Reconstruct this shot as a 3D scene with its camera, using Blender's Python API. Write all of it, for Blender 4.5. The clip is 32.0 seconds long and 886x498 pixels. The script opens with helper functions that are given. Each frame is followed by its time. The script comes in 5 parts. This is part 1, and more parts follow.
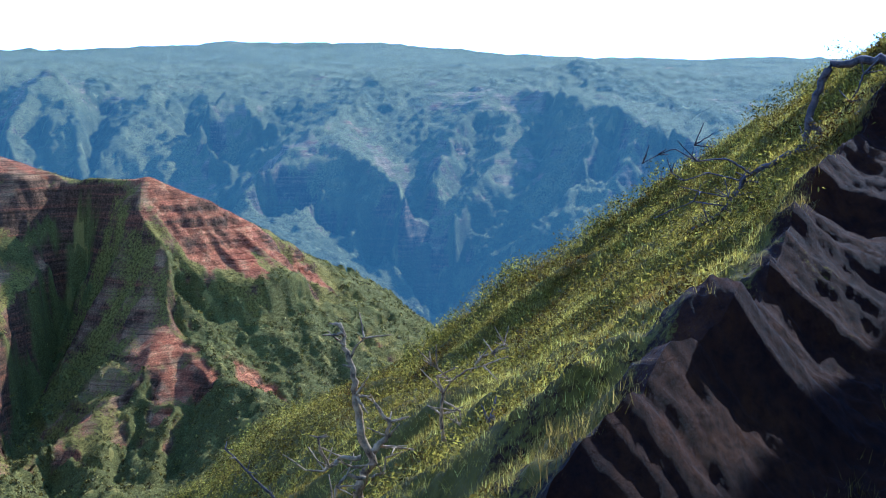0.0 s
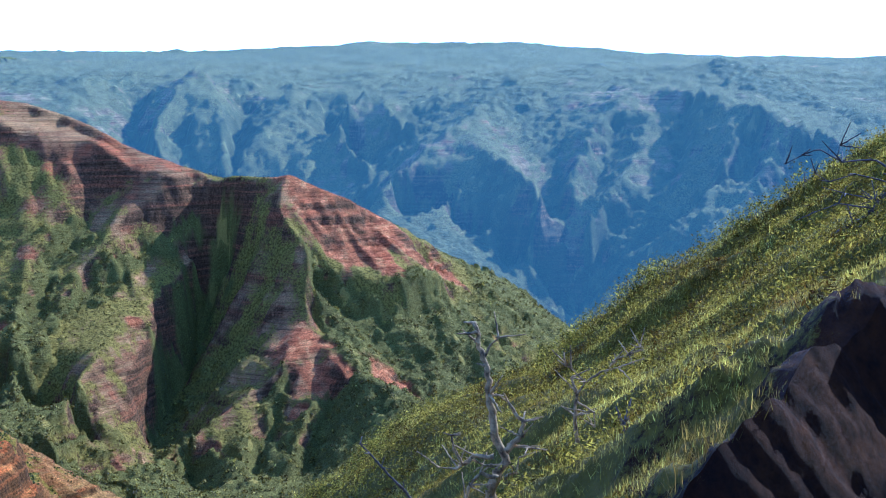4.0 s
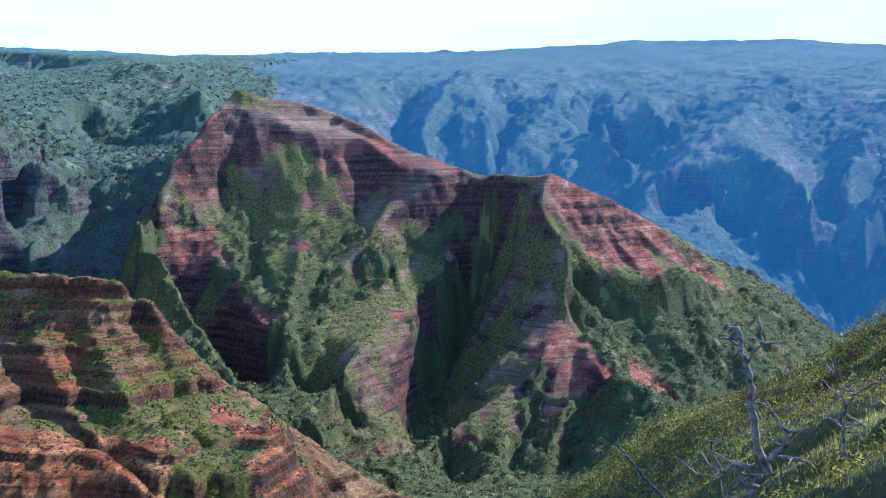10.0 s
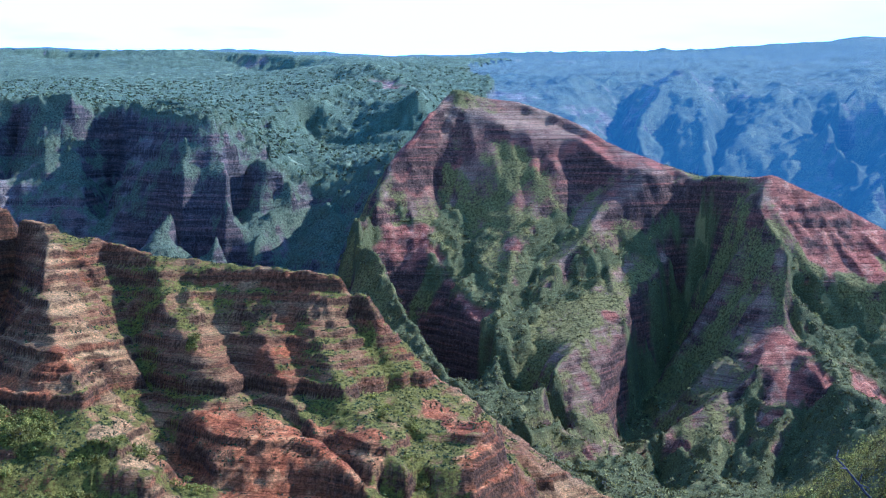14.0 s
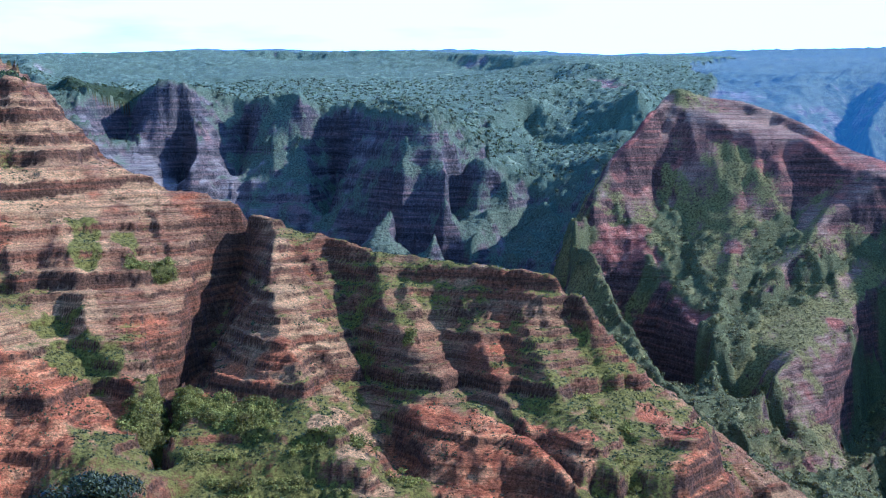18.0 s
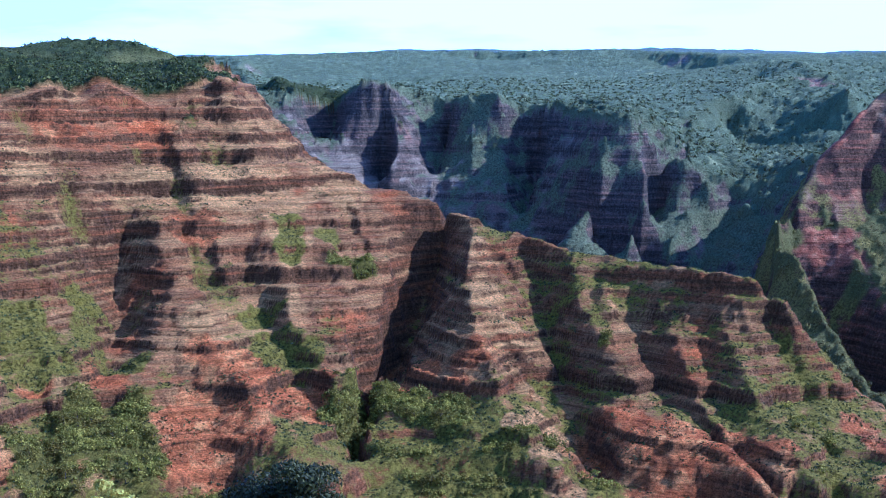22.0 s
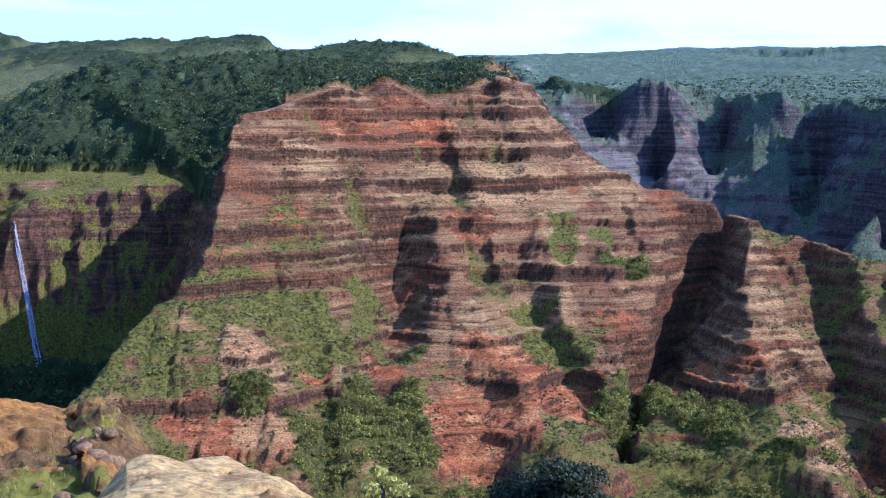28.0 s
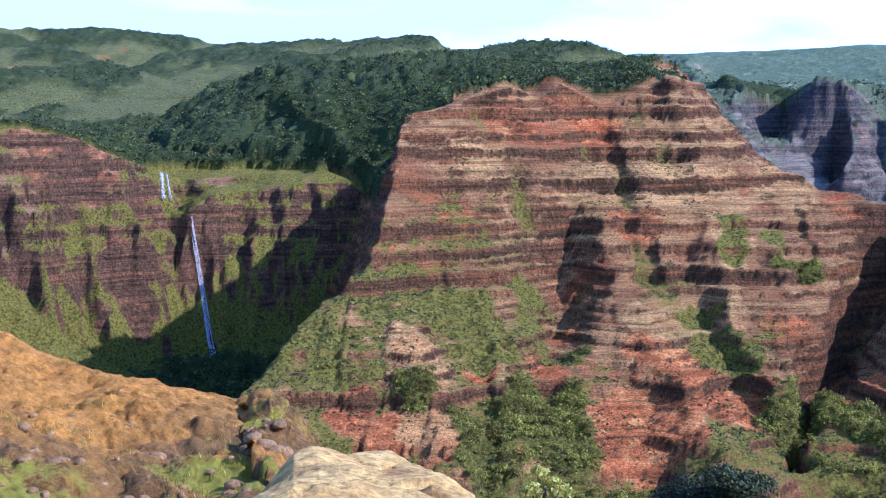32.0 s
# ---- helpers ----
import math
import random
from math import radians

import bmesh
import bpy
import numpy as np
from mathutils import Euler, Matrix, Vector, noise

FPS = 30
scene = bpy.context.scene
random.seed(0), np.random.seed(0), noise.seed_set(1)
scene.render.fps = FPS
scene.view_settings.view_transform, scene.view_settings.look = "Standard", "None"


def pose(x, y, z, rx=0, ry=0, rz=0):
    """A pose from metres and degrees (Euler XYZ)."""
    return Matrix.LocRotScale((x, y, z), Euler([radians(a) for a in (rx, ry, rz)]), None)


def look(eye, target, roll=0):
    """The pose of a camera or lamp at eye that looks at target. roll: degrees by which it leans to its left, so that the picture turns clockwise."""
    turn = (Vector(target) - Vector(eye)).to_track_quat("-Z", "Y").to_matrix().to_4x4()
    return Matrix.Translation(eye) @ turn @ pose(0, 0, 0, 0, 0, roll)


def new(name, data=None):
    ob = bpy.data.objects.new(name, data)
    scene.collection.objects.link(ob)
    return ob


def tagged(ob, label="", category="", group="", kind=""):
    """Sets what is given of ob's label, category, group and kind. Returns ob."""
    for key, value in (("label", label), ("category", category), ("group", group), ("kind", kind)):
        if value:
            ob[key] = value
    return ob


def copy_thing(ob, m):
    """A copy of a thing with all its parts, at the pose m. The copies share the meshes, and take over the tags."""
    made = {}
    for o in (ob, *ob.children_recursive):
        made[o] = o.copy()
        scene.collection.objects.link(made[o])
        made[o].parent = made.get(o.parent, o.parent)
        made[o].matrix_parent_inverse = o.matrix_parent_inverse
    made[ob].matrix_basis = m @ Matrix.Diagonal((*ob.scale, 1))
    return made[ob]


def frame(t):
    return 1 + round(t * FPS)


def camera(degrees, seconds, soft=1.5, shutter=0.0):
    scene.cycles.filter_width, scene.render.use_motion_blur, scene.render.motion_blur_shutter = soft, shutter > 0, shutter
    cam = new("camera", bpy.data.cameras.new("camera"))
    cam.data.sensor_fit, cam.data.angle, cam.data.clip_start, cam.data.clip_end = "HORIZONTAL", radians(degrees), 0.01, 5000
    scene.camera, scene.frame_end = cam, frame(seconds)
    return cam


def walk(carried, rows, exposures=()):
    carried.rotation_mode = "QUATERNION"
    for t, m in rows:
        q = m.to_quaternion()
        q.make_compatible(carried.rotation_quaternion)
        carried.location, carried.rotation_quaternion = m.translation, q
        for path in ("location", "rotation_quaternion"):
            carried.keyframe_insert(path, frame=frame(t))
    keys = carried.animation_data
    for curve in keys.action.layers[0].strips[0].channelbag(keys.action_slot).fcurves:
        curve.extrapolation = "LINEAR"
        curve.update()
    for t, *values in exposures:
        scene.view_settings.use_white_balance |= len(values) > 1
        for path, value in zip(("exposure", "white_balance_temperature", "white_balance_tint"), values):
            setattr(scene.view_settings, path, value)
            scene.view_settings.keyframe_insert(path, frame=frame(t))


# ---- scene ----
# A wide canyon seen from its rim; the camera stands still and pans from right to left.
EYE = (0.0, 0.0, 400.0)
cam = camera(38.8, 32.0, soft=1.0)
PAN = [(0, 50.0), (1, 48.54), (2, 47.06), (3, 45.49), (4, 43.8), (5, 42.06), (6, 40.25), (7, 38.28), (8, 36.28), (9, 34.16), (10, 31.9),
       (11, 29.59), (12, 27.17), (13, 24.72), (14, 22.18), (15, 19.66), (16, 17.13), (17, 14.64), (18, 12.31), (19, 10.1), (20, 7.95), (21, 5.66),
       (22, 3.33), (23, 1.07), (24, -1.1), (25, -3.14), (26, -5.13), (27, -7.15), (28, -9.16), (29, -11.13), (30, -13.06), (31, -14.92), (32, -16.71)]
walk(cam, [(t, pose(*EYE, 90 - 6.25 - 0.0066 * t, 0, -a)) for t, a in PAN], [(0, 0.83, 3570, 14), (7, 0.96, 3390, 17), (10, 0.7, 3290, 20), (14, 0.83, 3230, 23), (18, 0.74, 3240, 26), (22, 0.56, 3280, 28), (28, 0.54, 3380, 29), (32, 0.68, 3410, 28)])

# ---- light ----
SUN_AZ, SUN_EL = 88.5, 34.0
world = bpy.data.worlds.new("sky")
scene.world = world
world.use_nodes = True
wn, wl = world.node_tree.nodes, world.node_tree.links
wn.clear()
sky = wn.new("ShaderNodeTexSky")
sky.sky_type, sky.sun_disc = "NISHITA", False
sky.sun_elevation, sky.sun_rotation = radians(SUN_EL), radians(SUN_AZ)
sky.altitude, sky.air_density, sky.dust_density, sky.ozone_density = 1000, 1.0, 0.6, 1.5
coord, stretch = wn.new("ShaderNodeTexCoord"), wn.new("ShaderNodeMapping")
stretch.inputs["Scale"].default_value = (3.0, 3.0, 16.0)
puffs, cover = wn.new("ShaderNodeTexNoise"), wn.new("ShaderNodeValToRGB")
puffs.inputs["Scale"].default_value, puffs.inputs["Detail"].default_value, puffs.inputs["Roughness"].default_value = 1.6, 7.0, 0.55
cover.color_ramp.elements[0].position, cover.color_ramp.elements[1].position = 0.36, 0.52
cover.color_ramp.elements[0].color, cover.color_ramp.elements[1].color = (0.64, 0.56, 0.45, 1), (1, 1, 1, 1)
for place_of, grey in ((0.66, 1.0), (0.95, 0.82)):
    cover.color_ramp.elements.new(place_of).color = (grey, grey, grey, 1)
towards = wn.new("ShaderNodeSeparateXYZ")
bias, low = wn.new("ShaderNodeMath"), wn.new("ShaderNodeMapRange")
bias.operation = "MULTIPLY_ADD"
bias.inputs[1].default_value = 0.32
low.inputs["From Min"].default_value, low.inputs["From Max"].default_value = 0.095, 0.17
low.inputs["To Min"].default_value, low.inputs["To Max"].default_value = 1.0, 0.06
bright, blend, air = wn.new("ShaderNodeVectorMath"), wn.new("ShaderNodeMix"), wn.new("ShaderNodeBackground")
bright.operation = "SCALE"
bright.inputs["Scale"].default_value = 9.5
blend.data_type = "RGBA"
out = wn.new("ShaderNodeOutputWorld")
wl.new(coord.outputs["Generated"], stretch.inputs["Vector"])
wl.new(coord.outputs["Generated"], towards.inputs[0])
wl.new(stretch.outputs[0], puffs.inputs["Vector"])
wl.new(towards.outputs["X"], bias.inputs[0])
wl.new(puffs.outputs[0], bias.inputs[2])
wl.new(bias.outputs[0], cover.inputs[0])
wl.new(cover.outputs[0], bright.inputs[0])
wl.new(towards.outputs["Z"], low.inputs["Value"])
wl.new(low.outputs[0], blend.inputs[0])
wl.new(sky.outputs[0], blend.inputs[6])
wl.new(bright.outputs[0], blend.inputs[7])
wl.new(blend.outputs[2], air.inputs[0])
wl.new(air.outputs[0], out.inputs[0])
air.inputs[1].default_value = 0.15
sun = new("sun", bpy.data.lights.new("sun", "SUN"))
sun.data.energy, sun.data.angle, sun.data.color = 5.0, radians(0.6), (1.0, 0.755, 0.42)
sa, se = radians(SUN_AZ), radians(SUN_EL)
sun.matrix_world = look((0, 0, 900), Vector((0, 0, 900)) - Vector((math.sin(sa) * math.cos(se), math.cos(sa) * math.cos(se), math.sin(se))))


# ---- noise on arrays ----
def hashed(ix, iy, seed):
    h = (ix.astype(np.int64) * 374761393 + iy.astype(np.int64) * 668265263 + seed * 974634777) & 0xFFFFFFFF
    h = ((h ^ (h >> 13)) * 1274126177) & 0xFFFFFFFF
    return ((h ^ (h >> 16)) & 0xFFFF).astype(np.float32) / 65535.0


def grain(x, y, seed=0):
    """Smooth value noise, -1 to 1."""
    ix, iy = np.floor(x), np.floor(y)
    u, v = (x - ix).astype(np.float32), (y - iy).astype(np.float32)
    u, v = u * u * (3 - 2 * u), v * v * (3 - 2 * v)
    a, b = hashed(ix, iy, seed), hashed(ix + 1, iy, seed)
    c, d = hashed(ix, iy + 1, seed), hashed(ix + 1, iy + 1, seed)
    return ((a + (b - a) * u) * (1 - v) + (c + (d - c) * u) * v) * 2 - 1


def fbm(x, y, octaves=4, seed=0, gain=0.5):
    total, amp = 0, 1.0
    for i in range(octaves):
        total = total + amp * grain(x * 2.03 ** i + 17.3 * i, y * 2.03 ** i - 9.1 * i, seed + i)
        amp *= gain
    return total


def domes(x, y, seed=0):
    """Rounded crowns on a jittered grid of unit cells: height 0 to 1 of the nearest crown, and that crown's own random value."""
    ix, iy = np.floor(x), np.floor(y)
    best, own = np.full(x.shape, 9.0, np.float32), np.zeros(x.shape, np.float32)
    for dx in (-1, 0, 1):
        for dy in (-1, 0, 1):
            cx, cy = ix + dx, iy + dy
            px, py = cx + 0.15 + 0.7 * hashed(cx, cy, seed), cy + 0.15 + 0.7 * hashed(cx, cy, seed + 1)
            size = 0.6 + 0.5 * hashed(cx, cy, seed + 2)
            d = ((x - px) ** 2 + (y - py) ** 2) / size ** 2
            near = d < best
            best = np.where(near, d, best)
            own = np.where(near, hashed(cx, cy, seed + 3), own)
    return np.sqrt(np.clip(1 - best, 0, 1)), own


def step(a, b, x):
    u = np.clip((x - a) / (b - a), 0, 1)
    return u * u * (3 - 2 * u)


# ---- the lie of the land: crests and rims in plan ----
FORMS, SOFT = [], {}


def ridge(group, falls, flute, points):
    """A crest line; falls: how steeply the land drops to its left and right."""
    FORMS.append(("ridge", group, falls, flute, points))


def mesa(group, fall, rise, points, soft=()):
    """A tableland inside a closed rim, rising inwards, with cliffs outside the rim. soft: rim points by number and the fall of the slope below them."""
    SOFT[len(FORMS)] = [(*points[i][:2], k) for i, k in soft]
    FORMS.append(("mesa", group, fall, rise, points))


def crest(group, points):
    """A spur or crest line of the canyon's slopes, which the land meets from both sides."""
    SPINES.append((group, points))


def valley(points):
    """The line of a gully or ravine floor."""
    GULLIES.append(points)


SPINES, GULLIES, PATCHES = [], [], {}


def patches(name, spots_at):
    """Bare, pale, grassy or wooded patches: places in plan with their radius."""
    PATCHES.setdefault(name, []).extend(spots_at)


mesa("main", 0.8, 0.14, [(-355, 1073, 394), (-342, 1098, 395), (-280, 1156, 419), (-259, 1172, 407), (-237, 1192, 422), (-193, 1210, 399), (-153, 1251, 425), (-126, 1284, 413), (-130, 1414, 425), (-199, 1739, 454), (-322, 2075, 465), (-771, 2273, 468), (-979, 2081, 454), (-725, 1593, 415), (-490, 1372, 314), (-392, 1225, 330)], [(13, 2.2), (14, 2.2), (15, 2.2)])
mesa("falls", 1.7, 0.03, [(-1060, 1004, 371), (-953, 1119, 374), (-870, 1197, 375), (-844, 1222, 375), (-791, 1275, 350), (-757, 1318, 329), (-755, 1365, 316), (-748, 1380, 311), (-695, 1396, 315), (-607, 1415, 320), (-517, 1493, 332), (-521, 1671, 375), (-561, 2127, 456), (-1531, 3911, 507), (-3456, 2558, 488), (-1368, 1009, 393)])
mesa("falls", 1.7, 0.35, [(-761, 1333, 268), (-710, 1321, 274), (-669, 1343, 296), (-569, 1377, 311), (-529, 1404, 310), (-558, 1500, 306), (-775, 1400, 294)])
ridge("falls", (0.75, 0.75), 0.5, [(-937, 1013, 271), (-816, 1113, 217), (-759, 1116, 166), (-697, 1133, 131)])
ridge("falls", (0.6, 0.6), 0.4, [(-513, 1378, 214), (-559, 1316, 168), (-604, 1246, 126), (-667, 1196, 119), (-737, 1143, 123)])
ridge("hills", (0.3, 0.3), 0.5, [(-2460, 2200, 558), (-2131, 2520, 583), (-1873, 2594, 588), (-1779, 2660, 574), (-1654, 2681, 578), (-1539, 2691, 570), (-1435, 2691, 552), (-1297, 2705, 535)])
ridge("hills", (0.22, 0.22), 0.5, [(-1809, 1725, 489), (-1543, 1967, 500), (-1432, 2049, 510), (-1303, 2016, 489), (-1152, 1991, 452)])
ridge("hills", (0.22, 0.22), 0.5, [(-1178, 2429, 522), (-1032, 2387, 522), (-870, 2344, 527), (-660, 2256, 528), (-536, 2185, 518), (-419, 2109, 511), (-311, 2026, 489), (-246, 1934, 474)])
ridge("hills", (0.25, 0.55), 0.3, [(-764, 1685, 448), (-656, 1676, 455), (-575, 1685, 465), (-500, 1708, 469)])
mesa("butte", 1.35, 0.03, [(-178, 2143, 414), (-123, 2096, 423), (-75, 2199, 400), (3, 2080, 441), (50, 2149, 424), (118, 2167, 405), (203, 2070, 414), (262, 2104, 391), (339, 2022, 405), (363, 1895, 386), (395, 1889, 389), (503, 1894, 319), (498, 2040, 369), (618, 2267, 402), (848, 2563, 450), (1064, 3124, 516), (777, 3924, 570), (99, 4199, 574), (-437, 3976, 550)], [(12, 0.32), (13, 0.32), (14, 0.32)])
mesa("far", 0.38, 0.004, [(1257, 3797, 549), (1582, 3998, 570), (1696, 3622, 543), (1780, 3470, 549), (1933, 3271, 542), (2211, 3091, 537), (2472, 2753, 534), (2812, 2556, 527), (3361, 2519, 556), (3809, 2203, 560), (4113, 1564, 547), (4389, 312, 523), (4838, 345, 553), (4323, 2198, 595), (4198, 2428, 591), (3901, 2882, 609), (3674, 3166, 632), (3545, 3310, 660), (3111, 3721, 656), (3012, 3801, 640), (2269, 4286, 611), (2056, 4393, 611), (1785, 4510, 596), (1152, 4711, 624), (359, 4837, 605), (135, 4848, 619), (-279, 4842, 594), (-952, 4756, 587), (-844, 4216, 558), (-248, 4293, 565)])
crest("main", [(-117, 1275, 414), (-88, 1257, 386), (-56, 1234, 348), (29, 1190, 326), (79, 1147, 306), (117, 1124, 293), (171, 1087, 280), (229, 1045, 274), (256, 1023, 270), (274, 1003, 275), (328, 976, 263), (337, 954, 228), (349, 940, 203), (384, 923, 184), (404, 904, 157), (440, 876, 124), (485, 840, 101), (505, 816, 87), (540, 790, 60)])
crest("main", [(-360, 1071, 389), (-353, 1025, 347), (-346, 970, 303), (-342, 942, 281), (-358, 923, 266), (-368, 892, 251), (-376, 851, 229), (-379, 823, 215), (-383, 793, 203), (-383, 771, 196)])
crest("main", [(-342, 950, 278), (-307, 910, 248), (-283, 876, 229), (-266, 850, 210), (-239, 802, 182), (-222, 771, 163)])
crest("main", [(-350, 1080, 395), (-329, 1054, 360), (-317, 1031, 332), (-311, 1002, 301), (-304, 973, 281)])
crest("main", [(-283, 1156, 418), (-279, 1120, 379), (-283, 1072, 345), (-283, 1036, 313)])
crest("main", [(-245, 1195, 422), (-241, 1149, 379), (-238, 1103, 344), (-225, 1076, 311)])
valley([(-264, 1021, 291), (-251, 993, 266), (-236, 968, 242), (-210, 933, 218), (-195, 890, 193), (-190, 844, 175), (-188, 789, 154)])
valley([(-314, 958, 268), (-286, 928, 237), (-255, 893, 210), (-224, 849, 179), (-208, 791, 152)])
crest("main", [(-193, 1124, 329), (-177, 1075, 298), (-164, 1026, 261), (-134, 981, 235), (-111, 939, 215), (-84, 892, 195), (-59, 849, 176), (-25, 802, 156)])
crest("main", [(-165, 1035, 258), (-166, 971, 227), (-164, 901, 196), (-160, 856, 174), (-136, 800, 151)])
valley([(-214, 1087, 285), (-208, 1055, 250), (-203, 1010, 223), (-195, 926, 202)])
valley([(-135, 930, 200), (-110, 876, 172), (-92, 826, 147)])
valley([(-68, 1098, 297), (-47, 1054, 263), (-26, 1017, 240), (-11, 956, 205), (-6, 901, 174), (9, 836, 147)])
valley([(-112, 1090, 288), (-103, 1050, 254), (-86, 1018, 230), (-60, 965, 203), (-36, 915, 179), (-14, 871, 165)])
crest("main", [(-139, 1157, 338), (-119, 1113, 306), (-111, 1081, 289)])
crest("main", [(-88, 1099, 297), (-77, 1052, 268), (-62, 998, 233), (-37, 950, 206), (-19, 906, 190)])
crest("main", [(12, 1160, 306), (18, 1114, 275), (15, 1069, 251), (9, 1010, 218), (4, 945, 190), (18, 891, 169), (40, 841, 146)])
crest("main", [(84, 1142, 302), (91, 1099, 286), (84, 1051, 265), (86, 1014, 246), (87, 981, 231), (94, 946, 215), (97, 911, 196), (105, 873, 179), (118, 838, 163), (137, 792, 145)])
valley([(71, 1161, 292), (62, 1161, 257), (45, 1121, 217), (23, 1060, 189), (12, 1013, 168), (0, 945, 148), (-12, 870, 132)])
valley([(135, 1112, 276), (145, 1061, 237), (151, 1004, 199), (152, 964, 180), (158, 911, 156), (166, 843, 133)])
crest("main", [(172, 1071, 277), (176, 1015, 239), (195, 955, 209), (206, 913, 188), (226, 855, 173), (247, 812, 163), (269, 757, 146)])
valley([(217, 1037, 263), (215, 1005, 229), (215, 962, 200), (234, 900, 175), (251, 844, 156), (266, 793, 142)])
crest("main", [(243, 1034, 271), (238, 987, 232), (239, 935, 204), (244, 883, 180), (252, 829, 164), (262, 794, 153)])
valley([(260, 1006, 260), (262, 975, 228), (258, 936, 203), (257, 888, 178), (265, 828, 157)])
crest("main", [(275, 1013, 271), (279, 965, 233), (282, 913, 207), (284, 876, 188), (289, 827, 171), (294, 783, 154)])
valley([(321, 994, 251), (317, 951, 216), (313, 908, 189), (319, 850, 163), (328, 785, 148)])
crest("main", [(378, 844, 174), (359, 810, 159), (335, 767, 141)])
crest("main", [(172, 919, 184), (189, 855, 161), (200, 797, 141)])
crest("peak", [(573, 1590, 329), (599, 1596, 352), (635, 1615, 388), (678, 1657, 424), (707, 1655, 421), (750, 1653, 416), (786, 1636, 412), (815, 1605, 399), (848, 1565, 379), (872, 1534, 356), (895, 1504, 339), (923, 1475, 326), (941, 1452, 320), (949, 1428, 304), (953, 1408, 316), (975, 1386, 313), (1003, 1360, 313), (1014, 1352, 318), (1045, 1329, 299), (1086, 1308, 282), (1127, 1299, 256), (1169, 1289, 237), (1214, 1281, 207), (1259, 1272, 178), (1297, 1256, 156), (1330, 1235, 134), (1368, 1208, 105)])
crest("peak", [(674, 1637, 403), (709, 1611, 393), (736, 1587, 382), (768, 1564, 368), (799, 1540, 360), (819, 1527, 363), (837, 1503, 344), (863, 1479, 327), (898, 1449, 316)])
valley([(748, 1630, 403), (782, 1610, 392), (833, 1570, 370), (869, 1521, 344)])
crest("peak", [(573, 1590, 329), (531, 1535, 276), (491, 1509, 262), (502, 1421, 208), (505, 1337, 160), (507, 1244, 118), (515, 1172, 94), (526, 1125, 73)])
valley([(522, 1537, 253), (508, 1479, 202), (517, 1406, 156), (517, 1299, 107), (520, 1212, 80)])
valley([(630, 1595, 297), (631, 1510, 236), (623, 1422, 187), (606, 1344, 157), (579, 1253, 122), (550, 1157, 82), (558, 1096, 57), (575, 1039, 37), (613, 1006, 15)])
valley([(568, 1538, 255), (580, 1471, 213), (590, 1406, 178), (587, 1317, 143)])
crest("peak", [(672, 1632, 396), (633, 1599, 343), (616, 1579, 298), (608, 1521, 250), (613, 1459, 212)])
crest("peak", [(711, 1607, 392), (694, 1569, 335), (685, 1513, 277), (662, 1448, 225), (638, 1397, 189)])
crest("peak", [(817, 1527, 361), (772, 1504, 305), (713, 1462, 258), (671, 1419, 220), (635, 1363, 180), (610, 1325, 156)])
valley([(845, 1494, 304), (772, 1464, 247), (710, 1423, 207), (645, 1356, 159), (597, 1286, 134)])
crest("peak", [(897, 1446, 305), (833, 1443, 277), (779, 1423, 247), (732, 1396, 212), (680, 1356, 181)])
valley([(909, 1422, 245), (808, 1393, 206), (732, 1374, 179), (661, 1341, 157), (607, 1296, 138)])
crest("peak", [(893, 1389, 203), (819, 1353, 179), (754, 1285, 133), (706, 1241, 105), (652, 1197, 80), (623, 1156, 55)])
crest("peak", [(803, 1334, 171), (713, 1287, 150), (636, 1227, 121), (580, 1158, 90)])
valley([(947, 1404, 206), (924, 1396, 147), (877, 1371, 86), (791, 1301, 36), (725, 1236, 10), (715, 1150, -7), (689, 1075, -14)])
crest("peak", [(1012, 1351, 317), (965, 1318, 274), (962, 1250, 228), (933, 1216, 170), (926, 1204, 150), (875, 1180, 125), (824, 1156, 93), (781, 1150, 73), (734, 1146, 56), (687, 1134, 40)])
crest("peak", [(939, 1221, 147), (910, 1152, 117), (902, 1096, 104), (911, 1043, 86), (922, 1001, 73), (917, 951, 51)])
crest("peak", [(836, 1172, 89), (780, 1114, 50), (716, 1063, 22)])
crest("peak", [(903, 1154, 107), (845, 1098, 65), (776, 1045, 24)])
crest("peak", [(916, 1108, 99), (859, 1055, 54), (807, 1009, 17)])
valley([(852, 1150, 80), (799, 1109, 30), (749, 1069, 3)])
valley([(886, 1105, 68), (835, 1069, 22), (792, 1037, -1)])
crest("peak", [(978, 1267, 222), (1002, 1237, 200), (1028, 1213, 190), (1095, 1194, 183), (1172, 1204, 175)])
valley([(965, 1241, 157), (988, 1207, 146), (1012, 1177, 126), (1044, 1162, 121), (1124, 1194, 148)])
valley([(1025, 1182, 118), (1017, 1135, 85), (1000, 1076, 54), (987, 1016, 33)])
crest("peak", [(1163, 1226, 170), (1156, 1176, 137), (1128, 1117, 91), (1083, 1079, 47)])
crest("butte", [(-139, 2226, 433), (-109, 2160, 402), (-93, 2084, 366), (-83, 2015, 324)])
crest("butte", [(-8, 2200, 442), (27, 2133, 412), (40, 2056, 366), (32, 1978, 307)])
crest("butte", [(128, 2196, 431), (161, 2127, 398), (163, 2040, 339), (173, 1960, 280)])
crest("butte", [(241, 2126, 400), (227, 2061, 356), (212, 1976, 305), (202, 1908, 248)])
crest("butte", [(294, 2059, 404), (304, 2001, 393), (335, 1869, 389), (341, 1828, 388), (386, 1814, 388), (432, 1799, 351), (471, 1784, 320), (488, 1769, 292)])
crest("butte", [(347, 1858, 388), (336, 1809, 345), (316, 1758, 298), (295, 1716, 254), (262, 1682, 219)])
